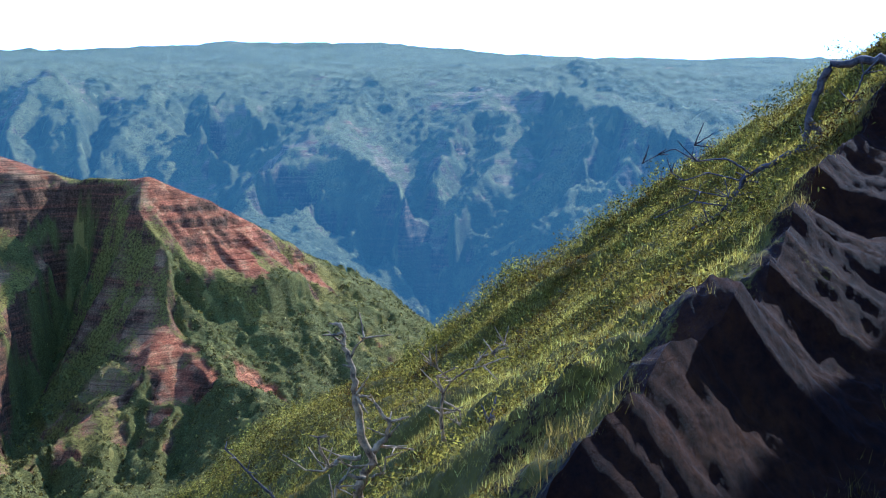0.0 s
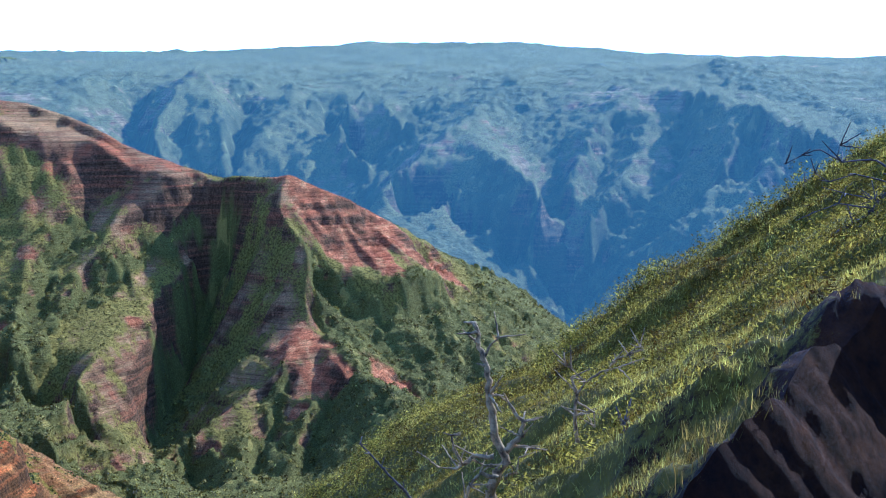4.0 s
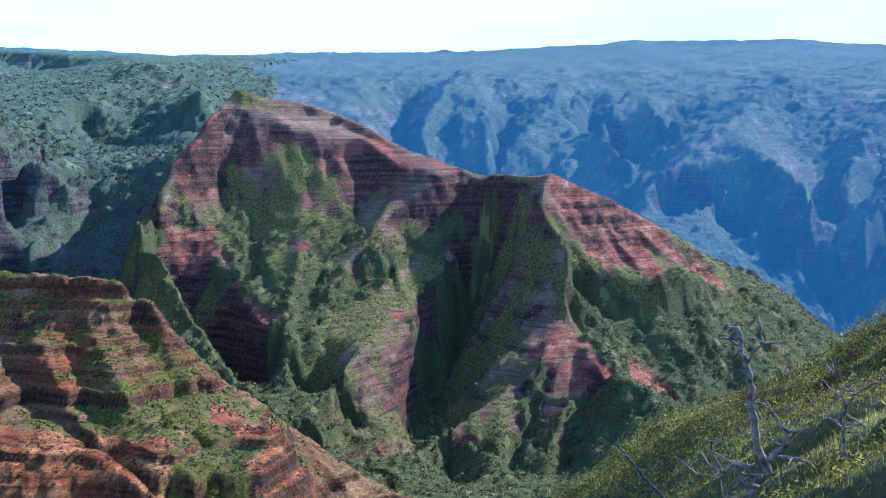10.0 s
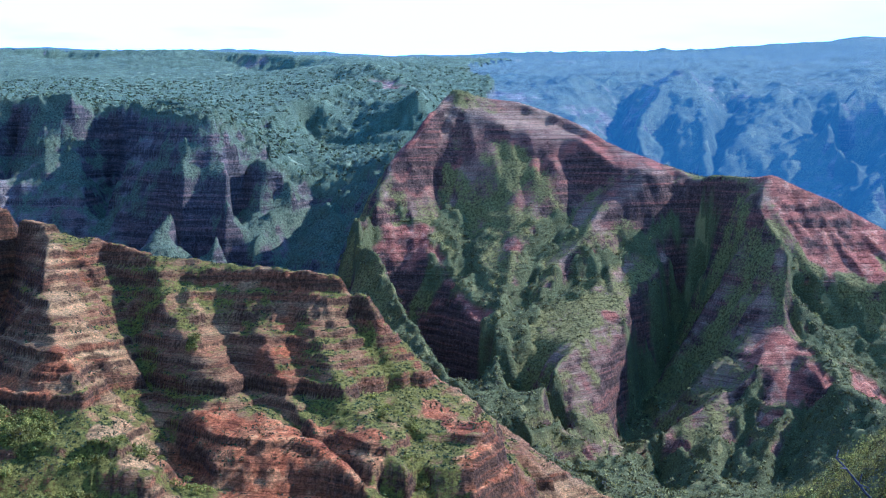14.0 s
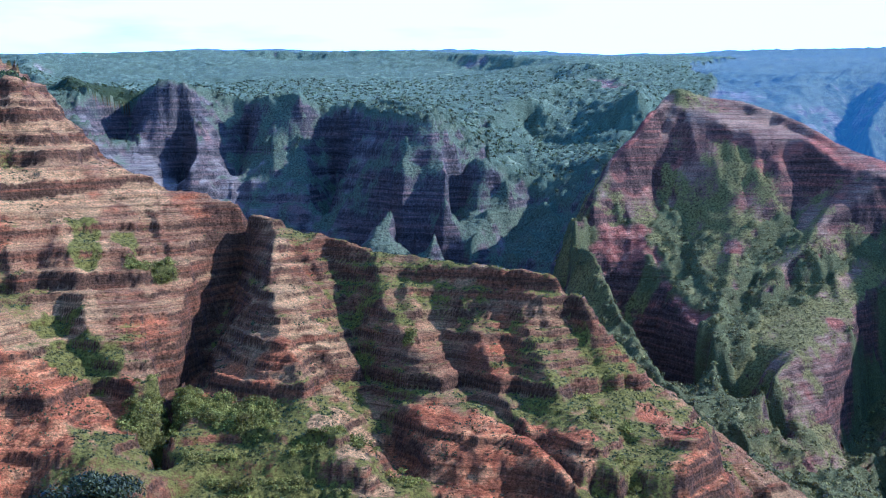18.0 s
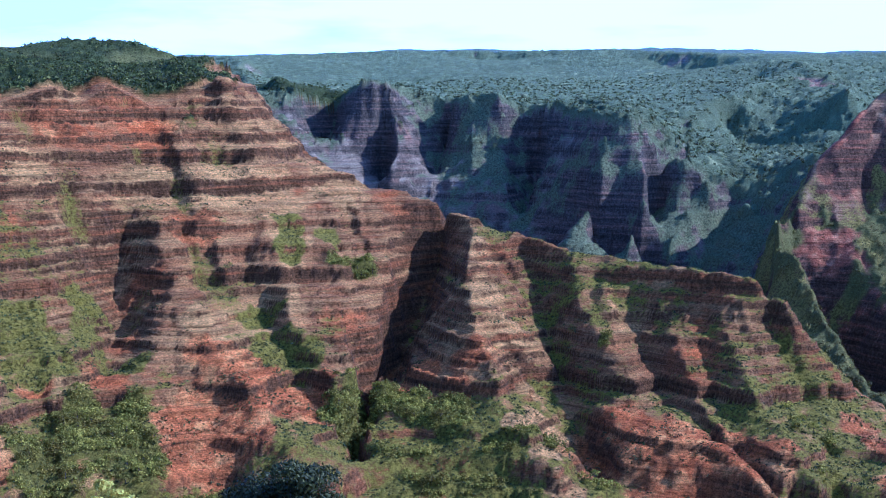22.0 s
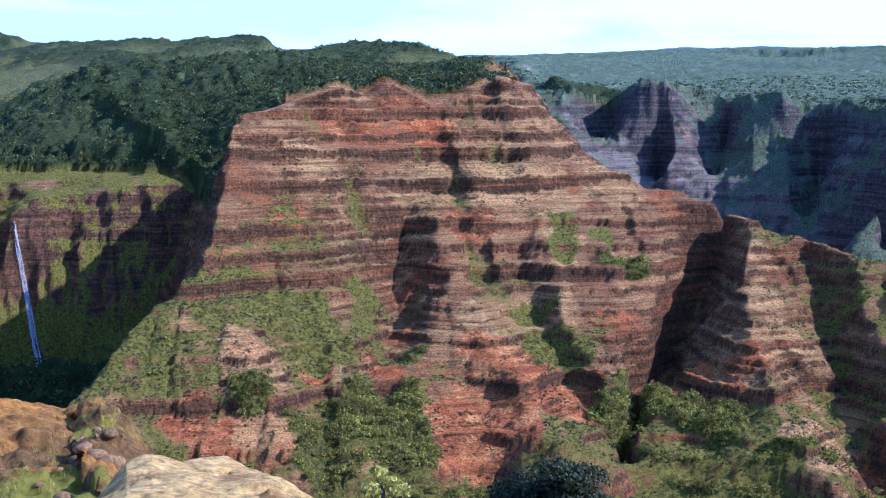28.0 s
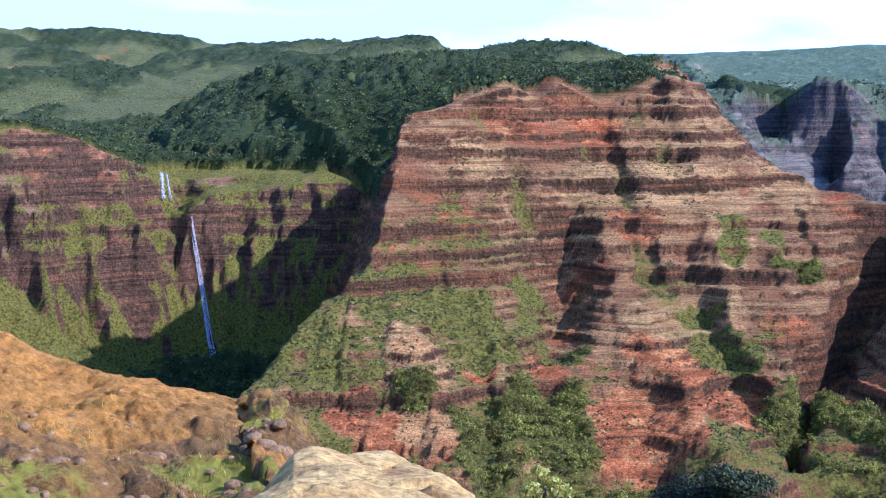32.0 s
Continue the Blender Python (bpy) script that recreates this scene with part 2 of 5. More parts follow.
crest("butte", [(392, 1844, 388), (394, 1782, 329), (380, 1720, 276), (343, 1657, 220)])
crest("butte", [(496, 1798, 290), (455, 1757, 264), (424, 1699, 221), (373, 1651, 189)])
valley([(-75, 2218, 402), (-63, 2177, 346), (-82, 2086, 294)])
valley([(74, 2228, 407), (51, 2197, 354), (11, 2116, 292), (27, 2016, 243)])
valley([(205, 2190, 398), (133, 2143, 327), (94, 2044, 276)])
valley([(315, 2075, 370), (288, 2088, 327), (273, 2052, 273), (229, 1926, 212)])
valley([(438, 1824, 310), (431, 1815, 260), (383, 1735, 203)])
valley([(531, 1800, 267), (503, 1761, 230), (445, 1685, 183)])
crest("butte", [(545, 1799, 272), (510, 1711, 234), (474, 1645, 195)])
valley([(552, 1687, 252), (527, 1658, 215), (488, 1610, 183)])
crest("butte", [(641, 2623, 426), (659, 2256, 339), (649, 2050, 297)])
crest("butte", [(942, 2848, 508), (973, 2625, 458), (911, 2328, 419), (823, 2148, 432)])
crest("butte", [(958, 2737, 487), (1020, 2661, 445)])
crest("butte", [(760, 2450, 415), (735, 2200, 350), (700, 1980, 300)])
crest("butte", [(880, 3000, 505), (860, 2700, 455), (830, 2450, 420), (800, 2250, 400)])
valley([(-130, 1900, 250), (0, 1880, 170), (130, 1850, 140), (260, 1790, 120), (380, 1680, 100), (470, 1540, 80), (560, 1350, 45), (620, 1180, 20)])
valley([(-190, 1560, 330), (-60, 1560, 230), (80, 1480, 130), (260, 1350, 80), (440, 1180, 50), (560, 1120, 30), (700, 1090, 15)])
valley([(-505, 1295, 230), (-479, 1198, 100), (-467, 1084, 70), (-470, 972, 55), (-483, 864, 45), (-501, 772, 40)])
valley([(-380, 640, 110), (-250, 690, 90), (-100, 720, 70), (80, 735, 55), (250, 745, 35), (420, 760, 20), (560, 830, 12), (700, 950, 8), (800, 1050, 5)])
crest("far", [(1424, 2640, 489), (1324, 2508, 444), (1265, 2411, 401), (1229, 2262, 361)])
crest("far", [(1609, 2473, 495), (1473, 2365, 444), (1372, 2271, 395), (1318, 2211, 361), (1267, 2069, 305)])
crest("far", [(1609, 2473, 495), (1522, 2274, 419), (1445, 2130, 359), (1364, 2041, 303)])
crest("far", [(1451, 2277, 395), (1373, 2134, 328)])
valley([(1519, 2679, 461), (1480, 2535, 394), (1357, 2350, 323), (1268, 2114, 276)])
valley([(1747, 2536, 475), (1663, 2382, 394), (1538, 2236, 323), (1393, 2046, 274)])
valley([(1432, 2248, 348), (1322, 2096, 286)])
crest("far", [(1754, 2309, 459), (1648, 2221, 407), (1519, 2127, 360), (1427, 2046, 307)])
crest("far", [(1656, 2233, 407), (1612, 2074, 354), (1544, 1934, 296)])
valley([(1840, 2303, 433), (1744, 2194, 357), (1629, 1975, 281), (1487, 1731, 242)])
crest("far", [(1782, 2094, 449), (1673, 2038, 407), (1604, 1963, 350), (1553, 1824, 288)])
crest("far", [(1782, 2094, 449), (1751, 1985, 407), (1709, 1885, 367)])
valley([(1880, 2001, 419), (1797, 1947, 365), (1638, 1873, 295), (1512, 1777, 249)])
crest("far", [(2138, 1959, 484), (1897, 1831, 424), (1708, 1723, 379), (1619, 1670, 362), (1538, 1652, 333), (1449, 1626, 299), (1378, 1596, 264)])
crest("far", [(1636, 1687, 362), (1608, 1586, 331), (1601, 1491, 313), (1587, 1419, 283), (1539, 1369, 241)])
crest("far", [(1616, 1594, 330), (1528, 1540, 270), (1411, 1500, 239), (1369, 1417, 193)])
valley([(1971, 1853, 419), (1826, 1627, 341), (1710, 1482, 266), (1627, 1421, 214), (1514, 1394, 176), (1502, 1333, 109)])
valley([(1584, 1528, 288), (1527, 1471, 226), (1435, 1420, 179)])
crest("far", [(2115, 1597, 455), (1962, 1561, 412), (1819, 1497, 354), (1688, 1438, 298), (1636, 1392, 254)])
crest("far", [(2115, 1597, 455), (1992, 1489, 395), (1839, 1409, 325), (1707, 1353, 262), (1607, 1319, 213)])
valley([(1935, 1524, 363), (1784, 1441, 285), (1687, 1398, 232)])
valley([(2082, 1463, 406), (1963, 1389, 333), (1840, 1335, 267), (1719, 1326, 215), (1646, 1320, 173), (1579, 1304, 105), (1459, 1259, 34)])
crest("far", [(2115, 1597, 455), (2047, 1414, 433), (1994, 1293, 411), (1971, 1199, 381), (1963, 1153, 362)])
crest("far", [(2014, 1306, 411), (1908, 1246, 347), (1806, 1199, 294), (1712, 1197, 242), (1618, 1192, 194)])
crest("far", [(1991, 1211, 381), (1871, 1156, 312), (1759, 1145, 252), (1662, 1130, 196), (1573, 1137, 150)])
valley([(1982, 1249, 346), (1888, 1209, 281), (1769, 1204, 220), (1660, 1201, 173)])
crest("far", [(2025, 1289, 410), (1993, 1184, 382), (1975, 1093, 353), (2064, 1074, 357)])
crest("far", [(2003, 1190, 382), (1893, 1157, 319), (1762, 1141, 258), (1649, 1131, 201)])
valley([(2038, 1174, 335), (1921, 1116, 270), (1774, 1104, 212)])
valley([(2762, 1864, 528), (2493, 1588, 461), (2351, 1356, 409), (2294, 1195, 386)])
valley([(1390, 1010, 5), (1480, 1130, 25), (1540, 1300, 40), (1500, 1500, 55), (1400, 1700, 90), (1330, 1900, 130), (1270, 2150, 170), (1120, 2250, 230)])
valley([(1310, 940, 10), (1600, 1000, 10), (1900, 900, 15), (2100, 700, 20)])
patches("rust", [(179, 867, 26), (200, 831, 28), (221, 805, 26), (241, 789, 20), (380, 799, 34), (392, 771, 34), (408, 746, 34), (369, 843, 26), (355, 876, 20), (38, 944, 20), (353, 882, 12), (63, 928, 16), (1026, 1305, 35), (1054, 1269, 35), (1070, 1243, 35), (1141, 1246, 35), (1189, 1243, 30), (1014, 1276, 25), (608, 1577, 24), (590, 1573, 22), (667, 1585, 10), (681, 1437, 14), (542, 1377, 18), (564, 1314, 18), (540, 1464, 16), (838, 1109, 14), (771, 1157, 14), (908, 1118, 14), (744, 1302, 14), (921, 2591, 45), (931, 2513, 40)])
patches("pale", [(91, 1101, 12), (87, 1059, 12), (88, 1016, 13), (95, 953, 12), (105, 880, 10), (119, 845, 11), (132, 817, 12), (-81, 1097, 20), (-66, 1068, 16)])

patches("rust", [(-119, 945, 26), (-83, 930, 34), (-56, 920, 38), (-96, 893, 30), (-129, 891, 26), (-275, 1135, 24), (-207, 1180, 26), (-237, 895, 14), (-208, 836, 20), (81, 955, 26), (40, 961, 26), (181, 884, 34), (210, 846, 34), (260, 824, 30), (-153, 1089, 22), (-189, 919, 18)])
patches("rust", [(-274, 800, 26), (-244, 806, 28), (-206, 843, 12), (-120, 886, 34), (-97, 869, 34), (-130, 844, 26), (-73, 915, 22), (-280, 872, 18), (-239, 895, 16), (-308, 805, 20), (-164, 834, 20), (-95, 879, 24)])
patches("rust", [(1029, 1316, 55), (1046, 1279, 55), (1108, 1276, 50), (895, 1179, 40), (899, 1120, 30), (557, 1496, 40), (555, 1411, 40), (569, 1355, 36), (620, 1615, 36), (914, 1518, 36), (974, 1103, 34), (880, 1135, 34)])
patches("rust", [(-737, 1221, 26), (-786, 1266, 22), (-840, 1216, 30), (-716, 1212, 20), (-814, 1243, 24)])
patches("meadow", [(-794, 1109, 60), (-757, 1123, 50), (-606, 1328, 34), (-541, 1358, 34), (-655, 1343, 34), (-591, 1361, 30), (-568, 1273, 50), (-612, 1248, 40), (-799, 1193, 30), (-801, 1153, 26), (-548, 1325, 20), (-635, 1299, 18)])
patches("pale", [(-284, 871, 26), (-270, 854, 22), (-245, 810, 24), (-198, 829, 26), (-133, 985, 18), (-74, 1037, 26), (99, 1083, 16), (97, 1033, 18), (109, 988, 20), (115, 945, 18), (131, 897, 18), (-214, 1067, 30), (-124, 1143, 34), (-73, 1148, 36), (-288, 1082, 22), (-197, 1141, 22)])
patches("pale", [(-86, 1165, 34), (-24, 1186, 34), (-59, 1090, 20)])
patches("meadow", [(-286, 937, 30), (-259, 937, 34), (-308, 949, 22), (-230, 1004, 24), (-217, 970, 20), (-244, 912, 24), (-40, 1109, 22), (-70, 1116, 18), (-70, 1086, 24), (-74, 983, 24), (-95, 1016, 20), (-51, 965, 18), (-180, 939, 18)])
patches("copse", [(-172, 857, 19), (-221, 823, 19), (-203, 887, 14), (-160, 833, 22), (-210, 795, 19), (-29, 1074, 13), (-5, 1076, 13), (-2, 940, 20), (24, 924, 24), (49, 911, 24), (-22, 912, 17), (-192, 851, 22), (-168, 841, 22), (-270, 838, 13), (-170, 888, 13), (186, 977, 10)])

REACH = [80, 55, 60, 200, 110, 110, 260]
GROUPS = ["floor", "main", "falls", "hills", "butte", "peak", "far"]


def to_line(X, Y, points, closed):
    """Distance to a polyline, the height there, the way along it and the side (left above 0)."""
    best = np.full(X.shape, 1e9, np.float32)
    height, along, side = (np.zeros(X.shape, np.float32) for _ in range(3))
    run, ends = 0.0, points[1:] + (points[:1] if closed else [])
    for (ax, ay, az), (bx, by, bz) in zip(points, ends):
        lx, ly = bx - ax, by - ay
        size = math.hypot(lx, ly) + 1e-6
        t = np.clip(((X - ax) * lx + (Y - ay) * ly) / size ** 2, 0, 1)
        ex, ey = X - ax - t * lx, Y - ay - t * ly
        d = ex * ex + ey * ey
        near = d < best
        best = np.where(near, d, best)
        height = np.where(near, az + t * (bz - az), height)
        along = np.where(near, run + t * size, along)
        side = np.where(near, (lx * ey - ly * ex) / (size * np.sqrt(d + 1)), side)
        run += size
    return np.sqrt(best), height, (np.minimum(along, run - along) if closed else along), side


def inside(X, Y, points):
    odd = np.zeros(X.shape, bool)
    for (ax, ay, _), (bx, by, _) in zip(points, points[1:] + points[:1]):
        cut = ((ay > Y) != (by > Y)) & (X < (bx - ax) * (Y - ay) / (by - ay + 1e-9) + ax)
        odd ^= cut
    return odd


def land(X, Y):
    """Height, drop below the ruling crest, ruling group and tableland mask."""
    R = np.hypot(X, Y)
    wob = np.clip(R / 1500, 0.05, 1.6).astype(np.float32)
    wx = X + wob * (10 * grain(X / 70, Y / 70, 11) + 7 * grain(X / 24, Y / 24, 13) + 3 * grain(X / 8, Y / 8, 15))
    wy = Y + wob * (10 * grain(X / 70, Y / 70, 12) + 7 * grain(X / 24, Y / 24, 14) + 3 * grain(X / 8, Y / 8, 16))
    wx += 32 * grain(X / 300, Y / 300, 17) * step(2600, 3600, R)
    wy += 32 * grain(X / 300, Y / 300, 18) * step(2600, 3600, R)
    Z = 10 + 0.15 * np.clip(R - 1850, 0, 2200) + 10 * grain(X / 160, Y / 160, 3) + 4 * grain(X / 40, Y / 40, 4)
    home = 399.4 - 0.5 * np.clip(Y + 2 + 0.7 * np.clip(X, 0, 400) * (Y > -50), 0, None)
    own = np.zeros(X.shape, np.int8)
    inner = np.zeros(X.shape, np.float32)
    drop, top = np.full(X.shape, 99.0, np.float32), np.zeros(X.shape, np.float32)
    own[(R > 2080) & (Y > 0)] = GROUPS.index("far")
    Z = np.maximum(Z, home)
    for kind, group, falls, extra, points in sorted(FORMS, key=lambda f: f[0]):
        soft = SOFT.get(FORMS.index((kind, group, falls, extra, points)), [])
        xs, ys, zs = zip(*points)
        reach = max(zs) / (falls if kind == "mesa" else min(falls)) * 1.5 + 60
        box = (X > min(xs) - reach) & (X < max(xs) + reach) & (Y > min(ys) - reach) & (Y < max(ys) + reach)
        x, y = wx[box], wy[box]
        if not x.size:
            continue
        d, h, along, side = to_line(x, y, points, kind == "mesa")
        if kind == "ridge":
            d = np.sqrt(d * d + 25.0) - 5.0
        g = GROUPS.index(group)
        if kind == "ridge":
            f = extra * np.clip(np.array(R[box]) / 1400, 0.5, 2.0)
            rills = grain(along / (52 * f + 1), d / 260 + side * 2.2, 21 + g) * 0.30 + grain(along / (19 * f + 1), d / 120 + side * 2.2, 31 + g) * 0.16 + grain(along / (8 * f + 1), d / 60 + side * 2.2, 47 + g) * 0.09
            z = h - (falls[1] + (falls[0] - falls[1]) * step(-0.7, 0.7, side)) * (d + np.minimum(d, REACH[g]) * extra * rills)
            if max(falls) < 0.7:
                z = z - 2.5 * np.clip(h - z - 110, 0, None)
            if group == "hills":
                z = np.where(inner[box] > 0, np.minimum(z, Z[box] + 0.6 * inner[box]), -99)
            low, flat = h - z, np.zeros(x.shape, np.float32)
        else:
            within = inside(x, y, points)
            rills = grain(along / 48, d / 300, 21 + g) * 0.28 + grain(along / 17, d / 120, 31 + g) * 0.18 + grain(along / 7.5, d / 60, 47 + g) * 0.10
            roll = 1 + 0.35 * fbm(x / 260, y / 260, 3, 41)
            weights = [1 / ((x - px) ** 2 + (y - py) ** 2 + 2500) for px, py, _ in points]
            even = sum(w * pz for w, (_, _, pz) in zip(weights, points)) / sum(weights)
            level = h + (even - h) * step(0, 90, d)
            fall = falls
            for px, py, own_fall in soft:
                fall = fall + (own_fall - fall) * (1 - step(60, 300, np.hypot(x - px, y - py)))
            z = np.where(within, level + np.minimum(d * extra, (60 if extra > 0.1 else 20) + 0.02 * d) * roll, h - fall * (d + np.minimum(d, REACH[g]) * rills * (0.45 if group == "butte" else 1.0)))
            inner[box] = np.maximum(inner[box], within * d)
            low, flat = np.where(within, 0, h - z), within * step(10, 34, d + 14 * grain(x / 30, y / 30, 43))
        over = z > Z[box]
        for whole, value in ((Z, z), (drop, low), (top, flat)):
            part_of = whole[box]
            part_of[over] = value[over]
            whole[box] = part_of
        part_of = own[box]
        part_of[over] = g
        own[box] = part_of
    return Z, drop, own, top, inner


# ---- slopes stretched between crests and gullies, on a grid even in bearing and in the logarithm of distance ----
CELL_TURN = 0.1
BEARING = np.arange(-40, 72.01, CELL_TURN)
REACHES = np.arange(math.log(690), math.log(4700), radians(CELL_TURN))


def cells_of(x, y):
    """Grid coordinates of places in plan."""
    return (np.degrees(np.arctan2(x, y)) + 40) / CELL_TURN, (np.log(np.hypot(x, y) + 1e-3) - REACHES[0]) / radians(CELL_TURN)


def drawn(points, shape):
    """The cells that a line of points crosses and its heights there."""
    p = np.array(points, float)
    run = np.concatenate([[0], np.cumsum(np.hypot(*np.diff(p[:, :2], axis=0).T))])
    at = np.arange(0, run[-1], 0.6)
    x, y, z = (np.interp(at, run, p[:, k]) for k in range(3))
    i, j = (np.rint(c).astype(int) for c in cells_of(x, y))
    ok = (i >= 0) & (j >= 0) & (i < shape[0]) & (j < shape[1])
    return i[ok], j[ok], z[ok]


def pooled(total, weight):
    """Half-size sums of both arrays."""
    ni, nj = (n + n % 2 for n in total.shape)
    out = []
    for a in (total, weight):
        full = np.zeros((ni, nj), np.float32)
        full[:a.shape[0], :a.shape[1]] = a
        out.append(full.reshape(ni // 2, 2, nj // 2, 2).sum((1, 3)))
    return out


def relaxed(total, weight, rounds):
    """A stretched skin through the weighted cells: solved coarse first, then finer."""
    if min(total.shape) > 24:
        low = relaxed(*pooled(total, weight), rounds)
        z = np.repeat(np.repeat(low, 2, 0), 2, 1)[:total.shape[0], :total.shape[1]]
        z = softened(z, 1)
    else:
        z, rounds = np.full(total.shape, total.sum() / weight.sum(), np.float32), 600
    held = weight > 0
    level = (total / np.maximum(weight, 1e-6)).astype(np.float32)
    for _ in range(rounds):
        z = np.where(held, level, z)
        p = np.pad(z, 1, mode="edge")
        z = 0.25 * (p[:-2, 1:-1] + p[2:, 1:-1] + p[1:-1, :-2] + p[1:-1, 2:])
    return np.where(held, level, z)


def softened(z, times):
    for _ in range(times):
        for axis in (0, 1):
            p = np.pad(z, [(1, 1) if k == axis else (0, 0) for k in (0, 1)], mode="edge")
            z = 0.25 * (p[:-2] + 2 * p[1:-1] + p[2:]) if axis == 0 else 0.25 * (p[:, :-2] + 2 * p[:, 1:-1] + p[:, 2:])
    return z


def nearest(seed_i, seed_j, shape):
    """For each cell the number of the nearest seed and its distance in cells (jump flooding)."""
    best = np.full(shape, -1, np.int64)
    best[seed_i, seed_j] = np.arange(len(seed_i))
    gi, gj = np.meshgrid(np.arange(shape[0]), np.arange(shape[1]), indexing="ij")
    gap = np.where(best >= 0, 0.0, 9e9)
    hop = 512
    while hop >= 1:
        for di in (-hop, 0, hop):
            for dj in (-hop, 0, hop):
                if di or dj:
                    other = best[np.clip(gi + di, 0, shape[0] - 1), np.clip(gj + dj, 0, shape[1] - 1)]
                    d = np.where(other >= 0, (gi - seed_i[other]) ** 2 + (gj - seed_j[other]) ** 2, 9e9)
                    near = d < gap
                    best, gap = np.where(near, other, best), np.where(near, d, gap)
        hop //= 2
    return best, np.sqrt(gap)


def combed(z, noises, reach):
    """Each noise drawn out along the fall line, so that it makes rills and ribs."""
    gi, gj = np.gradient(softened(z, 6))
    size = np.hypot(gi, gj) + 1e-6
    gi, gj = (gi / size).astype(np.float32), (gj / size).astype(np.float32)
    sums = [n.copy() for n in noises]
    for way in (1.5, -1.5):
        ci, cj = (c.astype(np.float32) for c in np.meshgrid(np.arange(z.shape[0]), np.arange(z.shape[1]), indexing="ij"))
        for _ in range(reach):
            i, j = np.clip(ci + 0.5, 0, z.shape[0] - 1).astype(np.int32), np.clip(cj + 0.5, 0, z.shape[1] - 1).astype(np.int32)
            ci, cj = ci + way * gi[i, j], cj + way * gj[i, j]
            i, j = np.clip(ci + 0.5, 0, z.shape[0] - 1).astype(np.int32), np.clip(cj + 0.5, 0, z.shape[1] - 1).astype(np.int32)
            sums = [s + n[i, j] for s, n in zip(sums, noises)]
    return [s / s.std() for s in sums]


def slopes(X, Y, A, D):
    """Height, drop below the nearest crest, group, tableland mask, nearness to a gully floor and rills, on the mesh's own grid."""
    ga, gr = np.meshgrid(np.radians(BEARING), np.exp(REACHES), indexing="ij")
    gx, gy = gr * np.sin(ga), gr * np.cos(ga)
    z0, _, own0, top0, inner0 = land(gx, gy)
    shape = z0.shape
    fixed = (inner0 > 0) | (own0 == 2) | (own0 == 3)
    fixed[:, 0] = fixed[:, -1] = True
    weight = fixed.astype(np.float32)
    total = np.where(fixed, z0, 0).astype(np.float32)
    si, sj, sz, sg, vi, vj = [], [], [], [], [], []
    for group, points in [(None, p) for p in GULLIES] + SPINES:
        i, j, z = drawn(points, shape)
        free = ~fixed[i, j]
        np.add.at(total, (i[free], j[free]), z[free])
        np.add.at(weight, (i[free], j[free]), 1)
        if group:
            si.append(i), sj.append(j), sz.append(z), sg.append(np.full(len(i), GROUPS.index(group)))
        else:
            vi.append(i), vj.append(j)
    z = relaxed(total, weight, 70)
    z = np.where(fixed, z0, softened(z, 2))
    si, sj, sz, sg, vi, vj = (np.concatenate(v) for v in (si, sj, sz, sg, vi, vj))
    half = (shape[0] // 2 + 1, shape[1] // 2 + 1)
    who, gap = nearest(si // 2, sj // 2, half)
    _, dale = nearest(vi // 2, vj // 2, half)
    who, gap, dale = (np.repeat(np.repeat(v, 2, 0), 2, 1)[:shape[0], :shape[1]] for v in (who, gap * 2, dale * 2))
    own = np.where(fixed & (own0 > 0), own0, sg[who])
    own = np.where((own0 == 0) & (z < 30) & (gr < 1900), 0, own).astype(np.int8)
    drop = np.where(inner0 > 0, 0, np.maximum(sz[who] - z, 0) + 0.15 * gap + 25 * (own != 5))
    ci, cj = np.meshgrid(np.arange(shape[0]), np.arange(shape[1]), indexing="ij")
    coarse, mid, fine = combed(z, [grain(ci / s, cj / s, 21 + s).astype(np.float32) for s in (13, 5, 2)], 22)
    gi, gj = np.gradient(softened(z, 3))
    steep = np.hypot(gi, gj) / (gr * radians(CELL_TURN))
    calm = step(0.25, 0.9, steep) * (0.2 + 0.8 * step(1, 14, np.minimum(gap, dale + 4))) * ~fixed
    rib = (3.4 * coarse + 2.2 * mid + 1.1 * fine) * (gr / 1200) ** 0.9
    z = z + rib * calm
    fields = [z, drop, top0, np.exp(-dale / 9.0), rib * calm]
    wob = np.clip(D / 1300, 0.05, 1.6)
    wx = X + wob * (4.5 * grain(X / 45, Y / 45, 11) + 2.6 * grain(X / 15, Y / 15, 13))
    wy = Y + wob * (4.5 * grain(X / 45, Y / 45, 12) + 2.6 * grain(X / 15, Y / 15, 14))
    u, v = cells_of(wx, wy)
    u, v = np.clip(u, 0, shape[0] - 1.001), np.clip(v, 0, shape[1] - 1.001)
    i, j = u.astype(int), v.astype(int)
    fu, fv = u - i, v - j
    got = [(f[i, j] * (1 - fu) + f[i + 1, j] * fu) * (1 - fv) + (f[i, j + 1] * (1 - fu) + f[i + 1, j + 1] * fu) * fv for f in fields]
    group = own[np.rint(u).astype(int), np.rint(v).astype(int)]
    zl, dropl, ownl, topl, _ = land(X, Y)
    turn = np.degrees(A)
    mine = step(-46, -39, turn) * (1 - step(71, 78, turn)) * (D > 690) * (D < 4690)
    got[0] = zl + (got[0] - zl) * mine
    pick = mine > 0.5
    return got[0], np.where(pick, got[1], dropl), np.where(pick, group, ownl), np.where(pick, got[2], topl), np.where(pick, got[3], 0), np.where(pick, got[4], 0)


